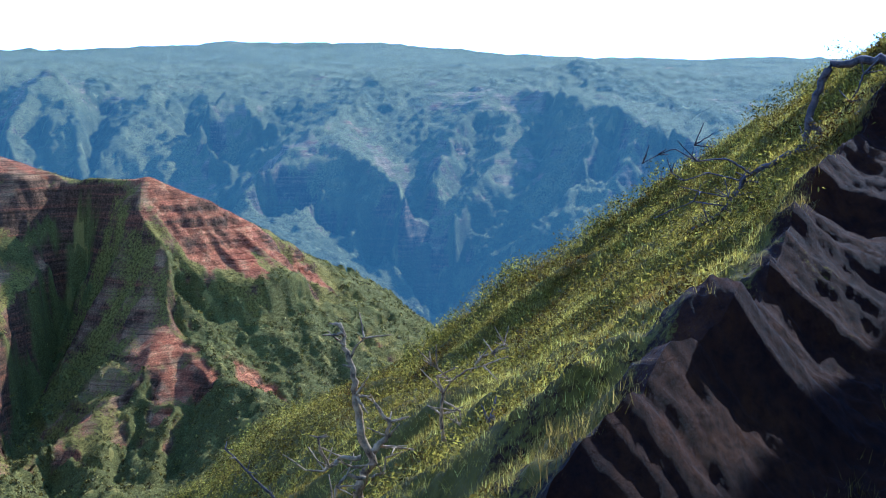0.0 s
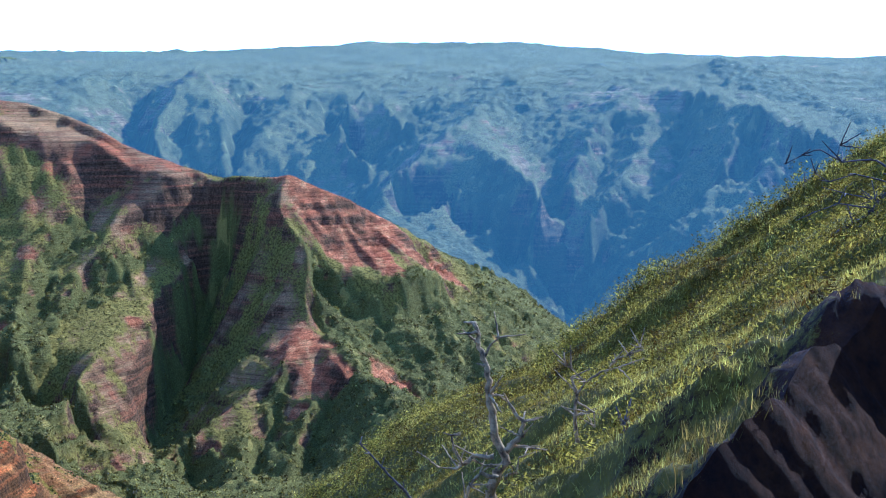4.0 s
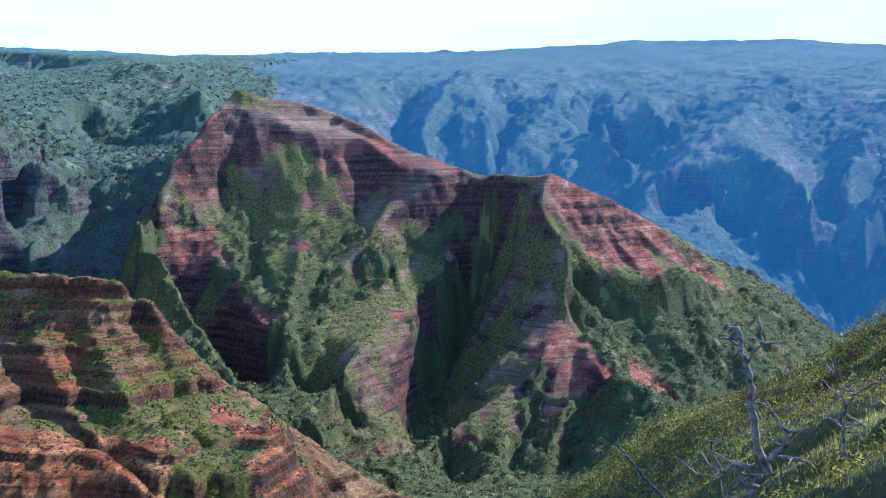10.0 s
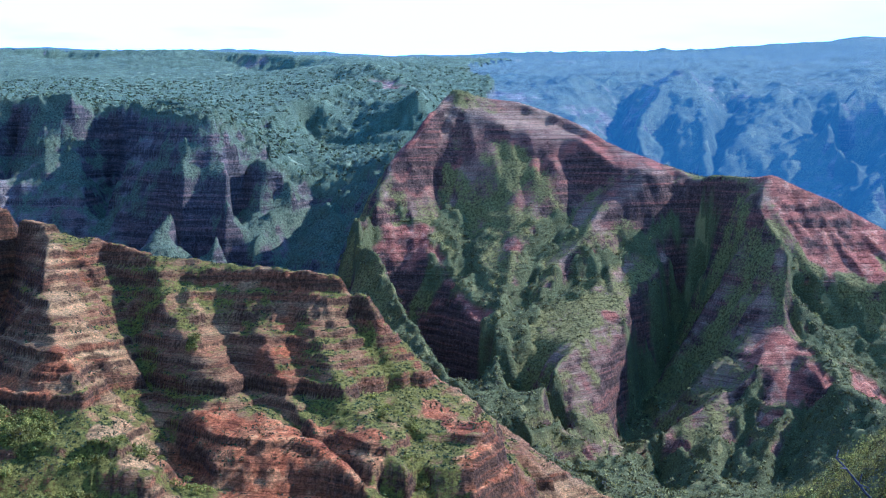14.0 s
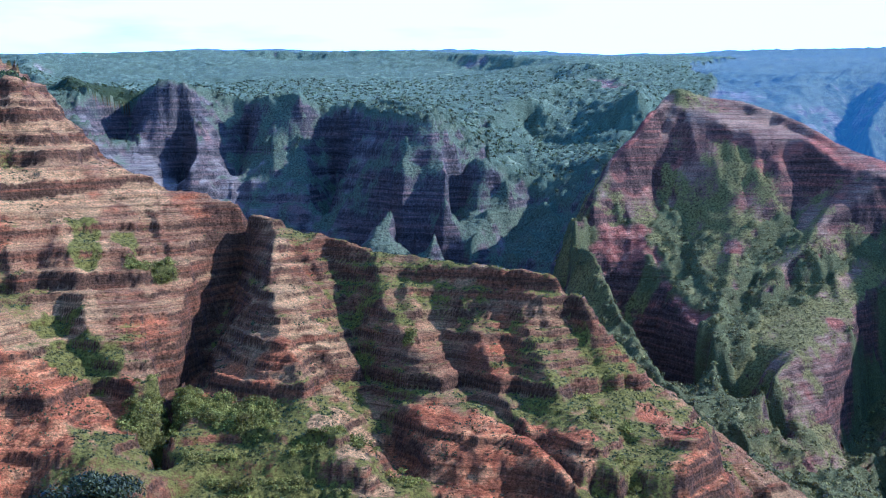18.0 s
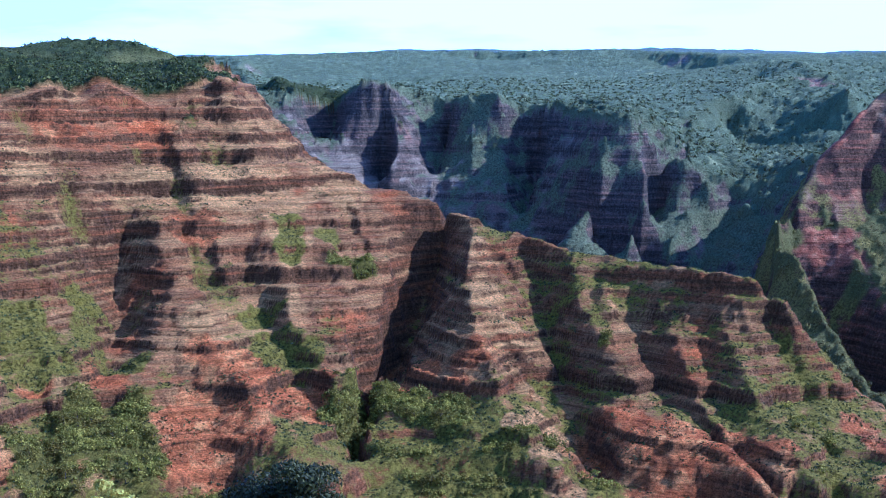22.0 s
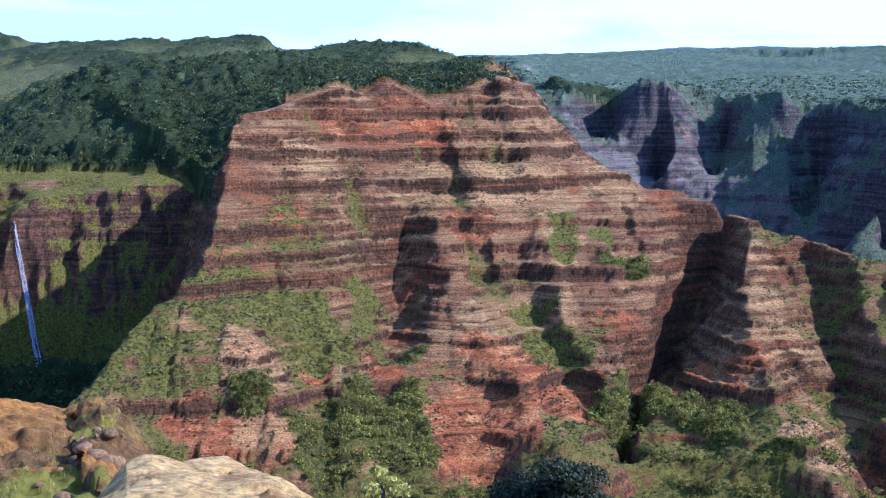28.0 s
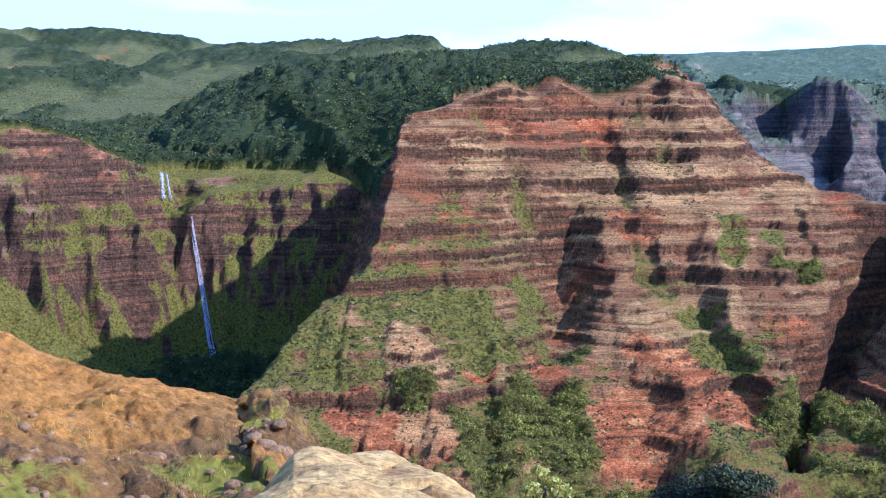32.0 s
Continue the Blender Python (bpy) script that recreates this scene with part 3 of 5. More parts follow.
def bed_table(seed, ledges, cliffs, ledge_pace, cliff_pace):
    """Heights before and after bedding, for lava beds of uneven thickness: gentle ledges over steep steps."""
    pick_bed, before, after = random.Random(seed), [-60.0], [-60.0]
    while after[-1] < 640:
        ledge, cliff = pick_bed.uniform(*ledges), pick_bed.uniform(*cliffs)
        share = (ledge / ledge_pace) / (ledge / ledge_pace + cliff / cliff_pace)
        before += [after[-1] + share * (ledge + cliff), after[-1] + ledge + cliff]
        after += [after[-1] + ledge, after[-1] + ledge + cliff]
    return before, after


THICK_BEDS, THIN_BEDS = bed_table(12, (3, 17), (2.5, 13), 0.5, 4.0), bed_table(31, (1.5, 6), (1.2, 4.5), 0.35, 2.5)


def terraced(Z, drop, own, X, Y):
    """Lava beds at two thicknesses, fading in and out along the slopes."""
    amount = np.array([0.0, 1.0, 1.0, 0.0, 0.8, 0.65, 0.6], np.float32)[own] * step(3, 22, drop)
    amount = amount * np.where(own == 2, step(190, 250, Z), 1)
    bend = 7 * grain(X / 400, Y / 400, 51) + 2.6 * grain(X / 60, Y / 60, 52)
    hold = np.clip(0.86 + 0.45 * grain(X / 120, Y / 120, 53) + 0.3 * grain(X / 26, Y / 26, 54), 0.05, 1.05)
    Z = Z + (np.interp(Z + bend, *THICK_BEDS) - bend - Z) * amount * hold
    fade = np.clip(0.75 + 0.7 * grain(X / 50, Y / 50, 55) + 0.4 * grain(X / 15, Y / 15, 56), 0, 1.05)
    return Z + (np.interp(Z + bend, *THIN_BEDS) - bend - Z) * amount * fade


def rows_of(*spans):
    out = [np.arange(a, b, s) for a, b, s in spans]
    return np.concatenate(out + [[spans[-1][1]]])


DIST = rows_of((0.0, 3, 1.5), (3, 40, 4), (40, 720, 20), (720, 860, 5), (860, 1300, 2.0), (1300, 1640, 2.6), (1640, 2200, 4.0), (2200, 3300, 8.0), (3300, 4920, 16))
TURN = rows_of((-180, -48, 4), (-48, -38, 0.5), (-37.5, 70.5, 0.1), (71, 80, 0.5), (80, 180, 4))
A, D = np.meshgrid(np.radians(TURN), DIST, indexing="ij")
X, Y = (D * np.sin(A)).astype(np.float64), (D * np.cos(A)).astype(np.float64)
Z, DROP, OWN, TOP, DEPTH, RILL = slopes(X, Y, A, D)
Z = terraced(Z, DROP, OWN, X, Y)
Z = Z + np.clip(D / 1500, 0, 1.5) * (2.0 * fbm(X / 22, Y / 22, 3, 61) + np.where(OWN == 5, 1.0, 2.2) * np.abs(fbm(X / 9, Y / 9, 3, 63)) + np.where(OWN == 6, 4.5, 0) * fbm(X / 75, Y / 75, 4, 65)) * step(2, 20, DROP) + np.where((OWN == 6) & (TOP > 0.3), 6.0, 0) * fbm(X / 130, Y / 130, 4, 67)


def steepness(Z):
    du, dv = np.gradient(Z, axis=0), np.gradient(Z, axis=1)
    da, dd = np.gradient(A, axis=0) * np.maximum(D, 0.5), np.gradient(D, axis=1)
    return np.hypot(du / da, dv / dd)


STEEP = steepness(Z)
BROAD = fbm(X / 170, Y / 170, 4, 71)
FINE = fbm(X / 17, Y / 17, 3, 81)
LUSH = np.array([1.3, 0.18, 0.95, 1.2, 0.36, 0.80, 0.85], np.float32)[OWN]
GRASS = step(-0.25, 0.75, LUSH + 0.62 * BROAD + 0.40 * FINE + 0.42 - 0.48 * STEEP - 0.08 * (OWN == 1) - 0.65 * step(290, 370, Z) * (OWN == 1) - 0.7 * step(310, 380, Z) * (OWN == 5) - 0.5 * (1 - step(4, 30, DROP)) * ((OWN == 1) | (OWN == 5)) * (D < 1900) + 0.6 * (1 - step(190, 310, Z)) * (OWN == 5) + 1.1 * (1 - step(140, 200, Z)) * (OWN == 2))
WOOD = np.clip(step(0.35, 0.6, TOP * 0.9 + 0.15 * BROAD + (OWN == 3) * (0.9 - 0.36 * step(1850, 2000, D)) + 0.42 * fbm(X / 150, Y / 150, 3, 75) * (D > 1850) * ((OWN == 3) | (OWN == 4)) + (OWN == 0) * 0.8), 0, 1)
LOW = np.array([0, 10, 130, 0, 60, 150, 190], np.float32)[OWN]
WOOD = np.maximum(WOOD, step(0.45, 0.75, (1 - step(LOW - 60, LOW + 90, Z)) * 0.8 + 0.5 * BROAD + 0.15 * FINE - 0.20 * (STEEP - 1)) * (OWN != 0))
WOOD = np.maximum(WOOD, (OWN == 6) * (DROP > 98) * 0.7) * (D > 700) * ~((OWN == 2) & (Z > 200) & (Z < 322))
WOOD = np.maximum(WOOD, (OWN == 4) * (Z > 330) * (1 - step(0.5, 0.7, STEEP)))
WOOD = np.maximum(WOOD, (OWN == 1) * (D > 1290) * (A < -0.29) * (Z > 290))
WOOD = np.maximum(WOOD, (OWN == 4) * (A > 0.25) * (D > 1880) * (Z > 250))
WOOD = np.where((OWN == 6) & (TOP > 0.3), 0.3 * WOOD, WOOD)
WOOD = np.maximum(WOOD, ((OWN == 5) | (OWN == 6)) * step(0.42, 0.62, DEPTH + 0.30 * FINE + 0.2 * BROAD - 0.9 * step(230, 330, Z) * (OWN == 5)))
WIDE = np.where(D > 1500, 12.0, 9.0)


def patched(name, edge=0.45):
    f = np.zeros(X.shape, np.float32)
    for px, py, r in PATCHES[name]:
        box = (np.abs(X - px) < 2.2 * r) & (np.abs(Y - py) < 2.2 * r)
        f[box] = np.maximum(f[box], np.exp(-((X[box] - px) ** 2 + (Y[box] - py) ** 2) / r ** 2))
    return step(edge - 0.15, edge + 0.15, f + 0.30 * FINE * (f > 0.05) + 0.12 * BROAD * (f > 0.05))


RUST, PALE = patched("rust"), patched("pale")
RIB = RILL / (4.0 * np.maximum(D / 1200, 0.3) ** 0.9)
PALE = np.maximum(PALE, 0.45 * (OWN == 1) * step(0.7, 1.7, RIB + 0.7 * BROAD))
MEADOW, COPSE = patched("meadow"), patched("copse")
GRASS = np.clip(GRASS - 0.30 * RIB * ((OWN == 1) | (OWN == 5)), 0, 1)
GRASS = np.clip(np.maximum(GRASS * (1 - RUST) * (1 - PALE), MEADOW * (1 - step(1.6, 2.6, STEEP))), 0, 1)
WOOD = np.maximum(WOOD * (1 - RUST) * (1 - PALE), COPSE)
CROWN, CROWN_ID = domes(X / WIDE, Y / WIDE, 91)
CROWN2, _ = domes(X / 4.0, Y / 4.0, 95)
Z = Z + WOOD * np.where(D < 1180, 0.28, np.where(D < 1500, 0.9, np.where(OWN == 6, 0.8, np.where(OWN == 5, 0.7, 1.2)))) * (6.5 * CROWN + 3.0 * CROWN_ID + 1.6 * CROWN2)
CLIFF = step(0.95, 1.7, STEEP + 0.4 * FINE)
GRASS = np.where((OWN == 1) & (D < 1180), np.maximum(GRASS, WOOD), GRASS)
SHADY = np.where((OWN == 1) & (D < 1180), 0.35, 1.0) * WOOD


# ---- materials ----
def material(name, rough=0.9):
    m = bpy.data.materials.new(name)
    m.use_nodes = True
    return m, m.node_tree.nodes, m.node_tree.links, m.node_tree.nodes["Principled BSDF"]


def ramp(nodes, *stops):
    r = nodes.new("ShaderNodeValToRGB")
    while len(r.color_ramp.elements) < len(stops):
        r.color_ramp.elements.new(0.5)
    for e, (p, c) in zip(r.color_ramp.elements, stops):
        e.position, e.color = p, (*c, 1)
    return r


def mixed(nodes, links, fac, a, b, mode="MIX"):
    m = nodes.new("ShaderNodeMix")
    m.data_type, m.blend_type = "RGBA", mode
    for socket, value in ((m.inputs[0], fac), (m.inputs[6], a), (m.inputs[7], b)):
        if isinstance(value, (int, float)):
            socket.default_value = value
        elif isinstance(value, tuple):
            socket.default_value = (*value, 1)
        else:
            links.new(value, socket)
    return m.outputs[2]


def noise_tex(nodes, links, vector, scale, detail=5, rough=0.6):
    n = nodes.new("ShaderNodeTexNoise")
    n.inputs["Scale"].default_value, n.inputs["Detail"].default_value, n.inputs["Roughness"].default_value = scale, detail, rough
    links.new(vector, n.inputs["Vector"])
    return n.outputs[0]


def attribute(nodes, name):
    a = nodes.new("ShaderNodeAttribute")
    a.attribute_name = name
    return a.outputs["Fac"]


def land_material(name, red, brown, tan, grass, wood, airlight=None):
    m, n, l, b = material(name)
    place = n.new("ShaderNodeNewGeometry").outputs["Position"]
    flat = n.new("ShaderNodeMapping")
    flat.inputs["Scale"].default_value = (0.03, 0.03, 1.0)
    l.new(place, flat.inputs["Vector"])
    beds = noise_tex(n, l, flat.outputs[0], 0.22, 6, 0.7)
    bed_col = ramp(n, (0.32, brown), (0.44, tuple(0.6 * p + 0.4 * q for p, q in zip(brown, tan))), (0.52, tuple(0.5 * (p + q) for p, q in zip(brown, red))), (0.60, brown), (0.70, tan))
    l.new(beds, bed_col.inputs[0])
    patch = noise_tex(n, l, place, 0.011, 6, 0.65)
    soil = ramp(n, (0.34, tan), (0.45, tuple(0.5 * (p + q) for p, q in zip(brown, tan))), (0.55, brown), (0.64, red), (0.74, tuple(1.25 * p for p in red)))
    l.new(patch, soil.inputs[0])
    rock = mixed(n, l, 0.55, bed_col.outputs[0], soil.outputs[0])
    soft_rust, soft_pale = n.new("ShaderNodeMath"), n.new("ShaderNodeMath")
    for node, key, most in ((soft_rust, "rust", 0.75), (soft_pale, "pale", 0.55)):
        node.operation = "MULTIPLY"
        node.inputs[1].default_value = most
        l.new(attribute(n, key), node.inputs[0])
    earth = ramp(n, (0.38, tuple(0.6 * p for p in red)), (0.5, red), (0.64, tuple(0.65 * (p + q) for p, q in zip(red, tan))))
    l.new(noise_tex(n, l, place, 0.06, 6, 0.7), earth.inputs[0])
    rock = mixed(n, l, soft_rust.outputs[0], rock, earth.outputs[0])
    rock = mixed(n, l, soft_pale.outputs[0], rock, tan)
    lines = n.new("ShaderNodeMapping")
    lines.inputs["Scale"].default_value = (0.02, 0.02, 1.0)
    l.new(place, lines.inputs["Vector"])
    seams = ramp(n, (0.35, (0.36, 0.33, 0.32)), (0.46, (0.95, 0.92, 0.90)), (0.59, (1.32, 1.28, 1.22)))
    l.new(noise_tex(n, l, lines.outputs[0], 0.34, 5, 0.75), seams.inputs[0])
    rock = mixed(n, l, 0.85, rock, seams.outputs[0], "MULTIPLY")
    basalt = ramp(n, (0.35, tuple(0.32 * p for p in brown)), (0.5, tuple(0.62 * p for p in brown)), (0.66, tuple(0.5 * (p + q) for p, q in zip(brown, red))))
    l.new(beds, basalt.inputs[0])
    rock = mixed(n, l, attribute(n, "cliff"), rock, basalt.outputs[0])
    posts = n.new("ShaderNodeMapping")
    posts.inputs["Scale"].default_value = (1.0, 1.0, 0.45)
    l.new(place, posts.inputs["Vector"])
    post_r = ramp(n, (0.38, (0.5, 0.49, 0.5)), (0.52, (1.0, 1.0, 1.0)), (0.62, (1.4, 1.34, 1.3)))
    l.new(noise_tex(n, l, posts.outputs[0], 0.30, 6, 0.8), post_r.inputs[0])
    rock = mixed(n, l, attribute(n, "cliff"), rock, mixed(n, l, 1.0, rock, post_r.outputs[0], "MULTIPLY"))
    streak = n.new("ShaderNodeMapping")
    streak.inputs["Scale"].default_value = (1.0, 1.0, 1.4)
    l.new(place, streak.inputs["Vector"])
    rubble = noise_tex(n, l, streak.outputs[0], 0.5, 8, 0.85)
    rub_r = ramp(n, (0.37, (0.30, 0.28, 0.28)), (0.49, (1.0, 1.0, 1.0)), (0.61, (1.75, 1.66, 1.55)))
    l.new(rubble, rub_r.inputs[0])
    rock = mixed(n, l, 1.0, rock, rub_r.outputs[0], "MULTIPLY")
    tuft = noise_tex(n, l, place, 0.36, 7, 0.8)
    tuft_r = ramp(n, (0.40, (0.22 * grass[0], 0.27 * grass[1], 0.3 * grass[2])), (0.50, grass), (0.60, tuple(1.55 * g for g in grass)))
    l.new(tuft, tuft_r.inputs[0])
    edge = n.new("ShaderNodeMath")
    edge.operation = "MULTIPLY_ADD"
    edge.inputs[1].default_value, edge.inputs[2].default_value = 2.2, -1.15
    l.new(tuft, edge.inputs[0])
    amount = n.new("ShaderNodeMath")
    amount.operation, amount.use_clamp = "ADD", True
    l.new(attribute(n, "grass"), amount.inputs[0])
    l.new(edge.outputs[0], amount.inputs[1])
    sharp = ramp(n, (0.28, (0, 0, 0)), (0.78, (1, 1, 1)))
    l.new(amount.outputs[0], sharp.inputs[0])
    col = mixed(n, l, sharp.outputs[0], rock, tuft_r.outputs[0])
    leaf = noise_tex(n, l, place, 0.6, 4, 0.7)
    leaf_r = ramp(n, (0.36, tuple(0.25 * g for g in wood)), (0.5, wood), (0.64, tuple(2.2 * g for g in wood)))
    l.new(leaf, leaf_r.inputs[0])
    kind_r = ramp(n, (0.0, tuple(0.6 * g for g in wood)), (0.6, wood), (0.93, tuple(1.5 * g for g in wood)), (1.0, (wood[0] * 3.5, wood[1] * 3, wood[2] * 2.8)))
    l.new(attribute(n, "crown"), kind_r.inputs[0])
    leaves = mixed(n, l, 0.5, leaf_r.outputs[0], kind_r.outputs[0])
    col = mixed(n, l, attribute(n, "wood"), col, leaves)
    l.new(col, b.inputs["Base Color"])
    b.inputs["Roughness"].default_value, b.inputs["Specular IOR Level"].default_value = 0.95, 0.1
    bump = n.new("ShaderNodeBump")
    bump.inputs["Strength"].default_value, bump.inputs["Distance"].default_value = 1.0, 6.0
    relief = n.new("ShaderNodeMath")
    relief.operation = "ADD"
    l.new(rubble, relief.inputs[0])
    l.new(beds, relief.inputs[1])
    l.new(relief.outputs[0], bump.inputs["Height"])
    l.new(bump.outputs[0], b.inputs["Normal"])
    # airlight: distance haze put in as an even glow of the surface
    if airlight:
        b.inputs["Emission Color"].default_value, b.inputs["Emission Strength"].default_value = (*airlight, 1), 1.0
    return m


RED, BROWN, TAN = (0.56, 0.15, 0.016), (0.29, 0.145, 0.036), (0.76, 0.44, 0.09)
GREEN, WOODS = (0.30, 0.225, 0.012), (0.075, 0.078, 0.010)
MAT_LAND = land_material("lava_beds_and_brush", RED, BROWN, TAN, GREEN, WOODS)
MAT_FALLS = land_material("waterfall_cliff_beds", (0.48, 0.17, 0.03), (0.28, 0.15, 0.05), (0.60, 0.36, 0.11), GREEN, WOODS)
# Greyer, bluer rock and brush: the haze at this distance is in the colours.
MAT_BUTTE = land_material("haze_tinted_canyon_walls", (0.38, 0.19, 0.09), (0.23, 0.18, 0.105), (0.50, 0.40, 0.21), (0.22, 0.21, 0.07), (0.19, 0.195, 0.065))
MAT_PEAK = land_material("red_lava_and_trees", (0.44, 0.13, 0.04), (0.26, 0.15, 0.062), (0.60, 0.39, 0.135), (0.32, 0.24, 0.032), (0.20, 0.17, 0.03))
MAT_HILLS = land_material("olive_hills", RED, BROWN, TAN, (0.215, 0.185, 0.032), (0.085, 0.088, 0.016))
# The last colour is emission that stands in for blue haze over the far land.
MAT_FAR = land_material("far_land_haze_glow", (0.28, 0.13, 0.05), (0.16, 0.13, 0.05), (0.42, 0.32, 0.13), (0.19, 0.17, 0.04), (0.13, 0.125, 0.032), (0.032, 0.050, 0.056))


# ---- meshes from grids ----
def sheet(name, mask, mat, label, category, kind="structure", pace=1):
    """The faces of the land whose lower corner is in the mask, as one mesh. pace: how many cells to a face."""
    ni, nj = Z.shape
    if pace > 1:
        wide = mask.copy()
        for shift in range(1, pace + 1):
            for axis in (0, 1):
                wide |= np.roll(mask, shift, axis) | np.roll(mask, -shift, axis)
        rows, cols = np.append(np.arange(0, ni - 1, pace), ni - 1), np.append(np.arange(0, nj - 1, pace), nj - 1)
        i, j = np.nonzero(wide[rows[:-1]][:, cols[:-1]])
        a, b, c, d = rows[i], rows[i + 1], cols[j], cols[j + 1]
        quad = np.stack([a * nj + c, a * nj + d, b * nj + d, b * nj + c], 1)
    else:
        i, j = np.nonzero(mask[:-1, :-1])
        quad = np.stack([i * nj + j, i * nj + j + 1, (i + 1) * nj + j + 1, (i + 1) * nj + j], 1)
    used, quad = np.unique(quad, return_inverse=True)
    quad = quad.reshape(-1, 4)
    me = bpy.data.meshes.new(name)
    me.vertices.add(len(used))
    me.loops.add(quad.size)
    me.polygons.add(len(quad))
    co = np.stack([X.ravel()[used], Y.ravel()[used], Z.ravel()[used]], 1)
    me.vertices.foreach_set("co", co.astype(np.float32).ravel())
    me.loops.foreach_set("vertex_index", quad.astype(np.int32).ravel())
    me.polygons.foreach_set("loop_start", np.arange(0, quad.size, 4, dtype=np.int32))
    for key, arr in (("grass", GRASS), ("wood", SHADY), ("crown", CROWN_ID), ("cliff", CLIFF), ("rust", RUST), ("pale", PALE)):
        me.attributes.new(key, "FLOAT", "POINT").data.foreach_set("value", arr.ravel()[used].astype(np.float32))
    me.update(calc_edges=True)
    me.shade_smooth()
    me.materials.append(mat)
    return tagged(new(name, me), label, category, kind=kind)


CELL = OWN.copy()
sheet("ground", CELL == 0, MAT_PEAK, "wooded canyon floor with green brush and trees", "canyon floor", pace=2)
sheet("canyon_ridge", CELL == 1, MAT_LAND, "banded red and brown lava ridge with green ledges", "canyon ridge")
sheet("waterfall_cliff", CELL == 2, MAT_FALLS, "steep brown cliff with green ledges behind a waterfall", "cliff")
sheet("forest_hills", CELL == 3, MAT_HILLS, "rolling hills covered in dark green forest", "hill")
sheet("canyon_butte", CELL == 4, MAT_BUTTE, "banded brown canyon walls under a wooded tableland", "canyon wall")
sheet("pyramid_peak", CELL == 5, MAT_PEAK, "pointed red lava peaks with wooded flanks", "peak")
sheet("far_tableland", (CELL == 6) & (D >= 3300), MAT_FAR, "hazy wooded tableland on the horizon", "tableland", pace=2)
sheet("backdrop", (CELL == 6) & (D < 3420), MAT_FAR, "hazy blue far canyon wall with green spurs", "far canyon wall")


# ---- near ground: banks lofted between two edges ----
def resampled(points, count):
    p = np.array(points, float)
    run = np.concatenate([[0], np.cumsum(np.linalg.norm(np.diff(p, axis=0), axis=1))])
    at = np.linspace(0, run[-1], count)
    return np.stack([np.interp(at, run, p[:, k]) for k in range(3)], 1)


def grid_mesh(name, P, mat, smooth=True, **layers):
    nu, nv = P.shape[:2]
    i, j = np.meshgrid(np.arange(nu - 1), np.arange(nv - 1), indexing="ij")
    quad = np.stack([i * nv + j, i * nv + j + 1, (i + 1) * nv + j + 1, (i + 1) * nv + j], -1).reshape(-1, 4)
    me = bpy.data.meshes.new(name)
    me.vertices.add(nu * nv)
    me.loops.add(quad.size)
    me.polygons.add(len(quad))
    me.vertices.foreach_set("co", P.reshape(-1).astype(np.float32))
    me.loops.foreach_set("vertex_index", quad.astype(np.int32).ravel())
    me.polygons.foreach_set("loop_start", np.arange(0, quad.size, 4, dtype=np.int32))
    for key, arr in layers.items():
        me.attributes.new(key, "FLOAT", "POINT").data.foreach_set("value", arr.reshape(-1).astype(np.float32))
    me.update(calc_edges=True)
    if smooth:
        me.shade_smooth()
    me.materials.append(mat)
    return new(name, me)


def loft(top, foot, back, bank, nu, sag=0.0):
    """Rows from behind the top edge, over it, down to the foot and on below it. back, bank: falls behind the top and below the foot, each (out, down, rows)."""
    a, b = resampled(top, nu), resampled(foot, nu)
    rows, v = [], []
    away = a * [1, 1, 0]
    away = away / np.linalg.norm(away, axis=1, keepdims=True)
    for k in range(back[2], 0, -1):
        f = k / back[2]
        rows.append(a + away * back[0] * f - np.array([0, 0, 1]) * back[1] * f ** 1.6)
        v.append(-f)
    n = max(8, nu // 3)
    for k in range(n + 1):
        f = k / n
        rows.append(a + (b - a) * f - np.array([0, 0, sag]) * math.sin(f * math.pi))
        v.append(f)
    away = b * [1, 1, 0]
    away = away / np.linalg.norm(away, axis=1, keepdims=True)
    for k in range(1, bank[2] + 1):
        f = k / bank[2]
        rows.append(b - away * bank[0] * f - np.array([0, 0, 1]) * bank[1] * f)
        v.append(1 + f)
    return np.stack(rows, 1), np.tile(np.array(v), (nu, 1))


CREST = [(21.87, 7.12, 402.4), (22.43, 8.55, 401.41), (22.54, 9.6, 400.95), (22.76, 10.34, 400.34), (22.9, 11.21, 399.91), (22.98, 12.15, 399.29), (22.98, 14.17, 397.93), (22.99, 15.99, 396.77), (22.76, 17.15, 396.25), (22.6, 18.17, 395.45), (22.68, 19.64, 394.47), (22.39, 21.44, 393.15), (22.15, 22.82, 392.48), (21.78, 24.12, 391.97), (21.4, 25.51, 390.74), (21.02, 26.73, 389.58), (20.51, 28.36, 388.08), (18.72, 30.75, 385.4)]
BRINK = [(19.59, 6.04, 401.63), (17.39, 6.6, 400.36), (14.58, 6.38, 399.29), (12.2, 5.62, 398.7), (9.96, 5.04, 398.32), (9.06, 5.18, 397.94), (8.31, 5.05, 397.62), (7.43, 5.08, 397.24), (6.9, 5.19, 396.89), (6.13, 5.57, 396.34), (5.06, 6.09, 395.59)]
OUTCROP = [(-27.18, 29.35, 395.45), (-23.9, 29.54, 394.74), (-21.32, 29.01, 394.03), (-20.05, 28.69, 393.58), (-18.43, 28.57, 393.16), (-16.95, 28.32, 392.97), (-15.84, 28.38, 392.88), (-14.83, 28.58, 392.79), (-14.03, 28.76, 392.61)]
OUTCROP_FOOT = [(-13.05, 13.8, 393.8), (-11.05, 14.83, 393.65), (-9.42, 15.92, 393.44), (-8.63, 16.36, 393.55), (-7.79, 17.33, 393.57)]
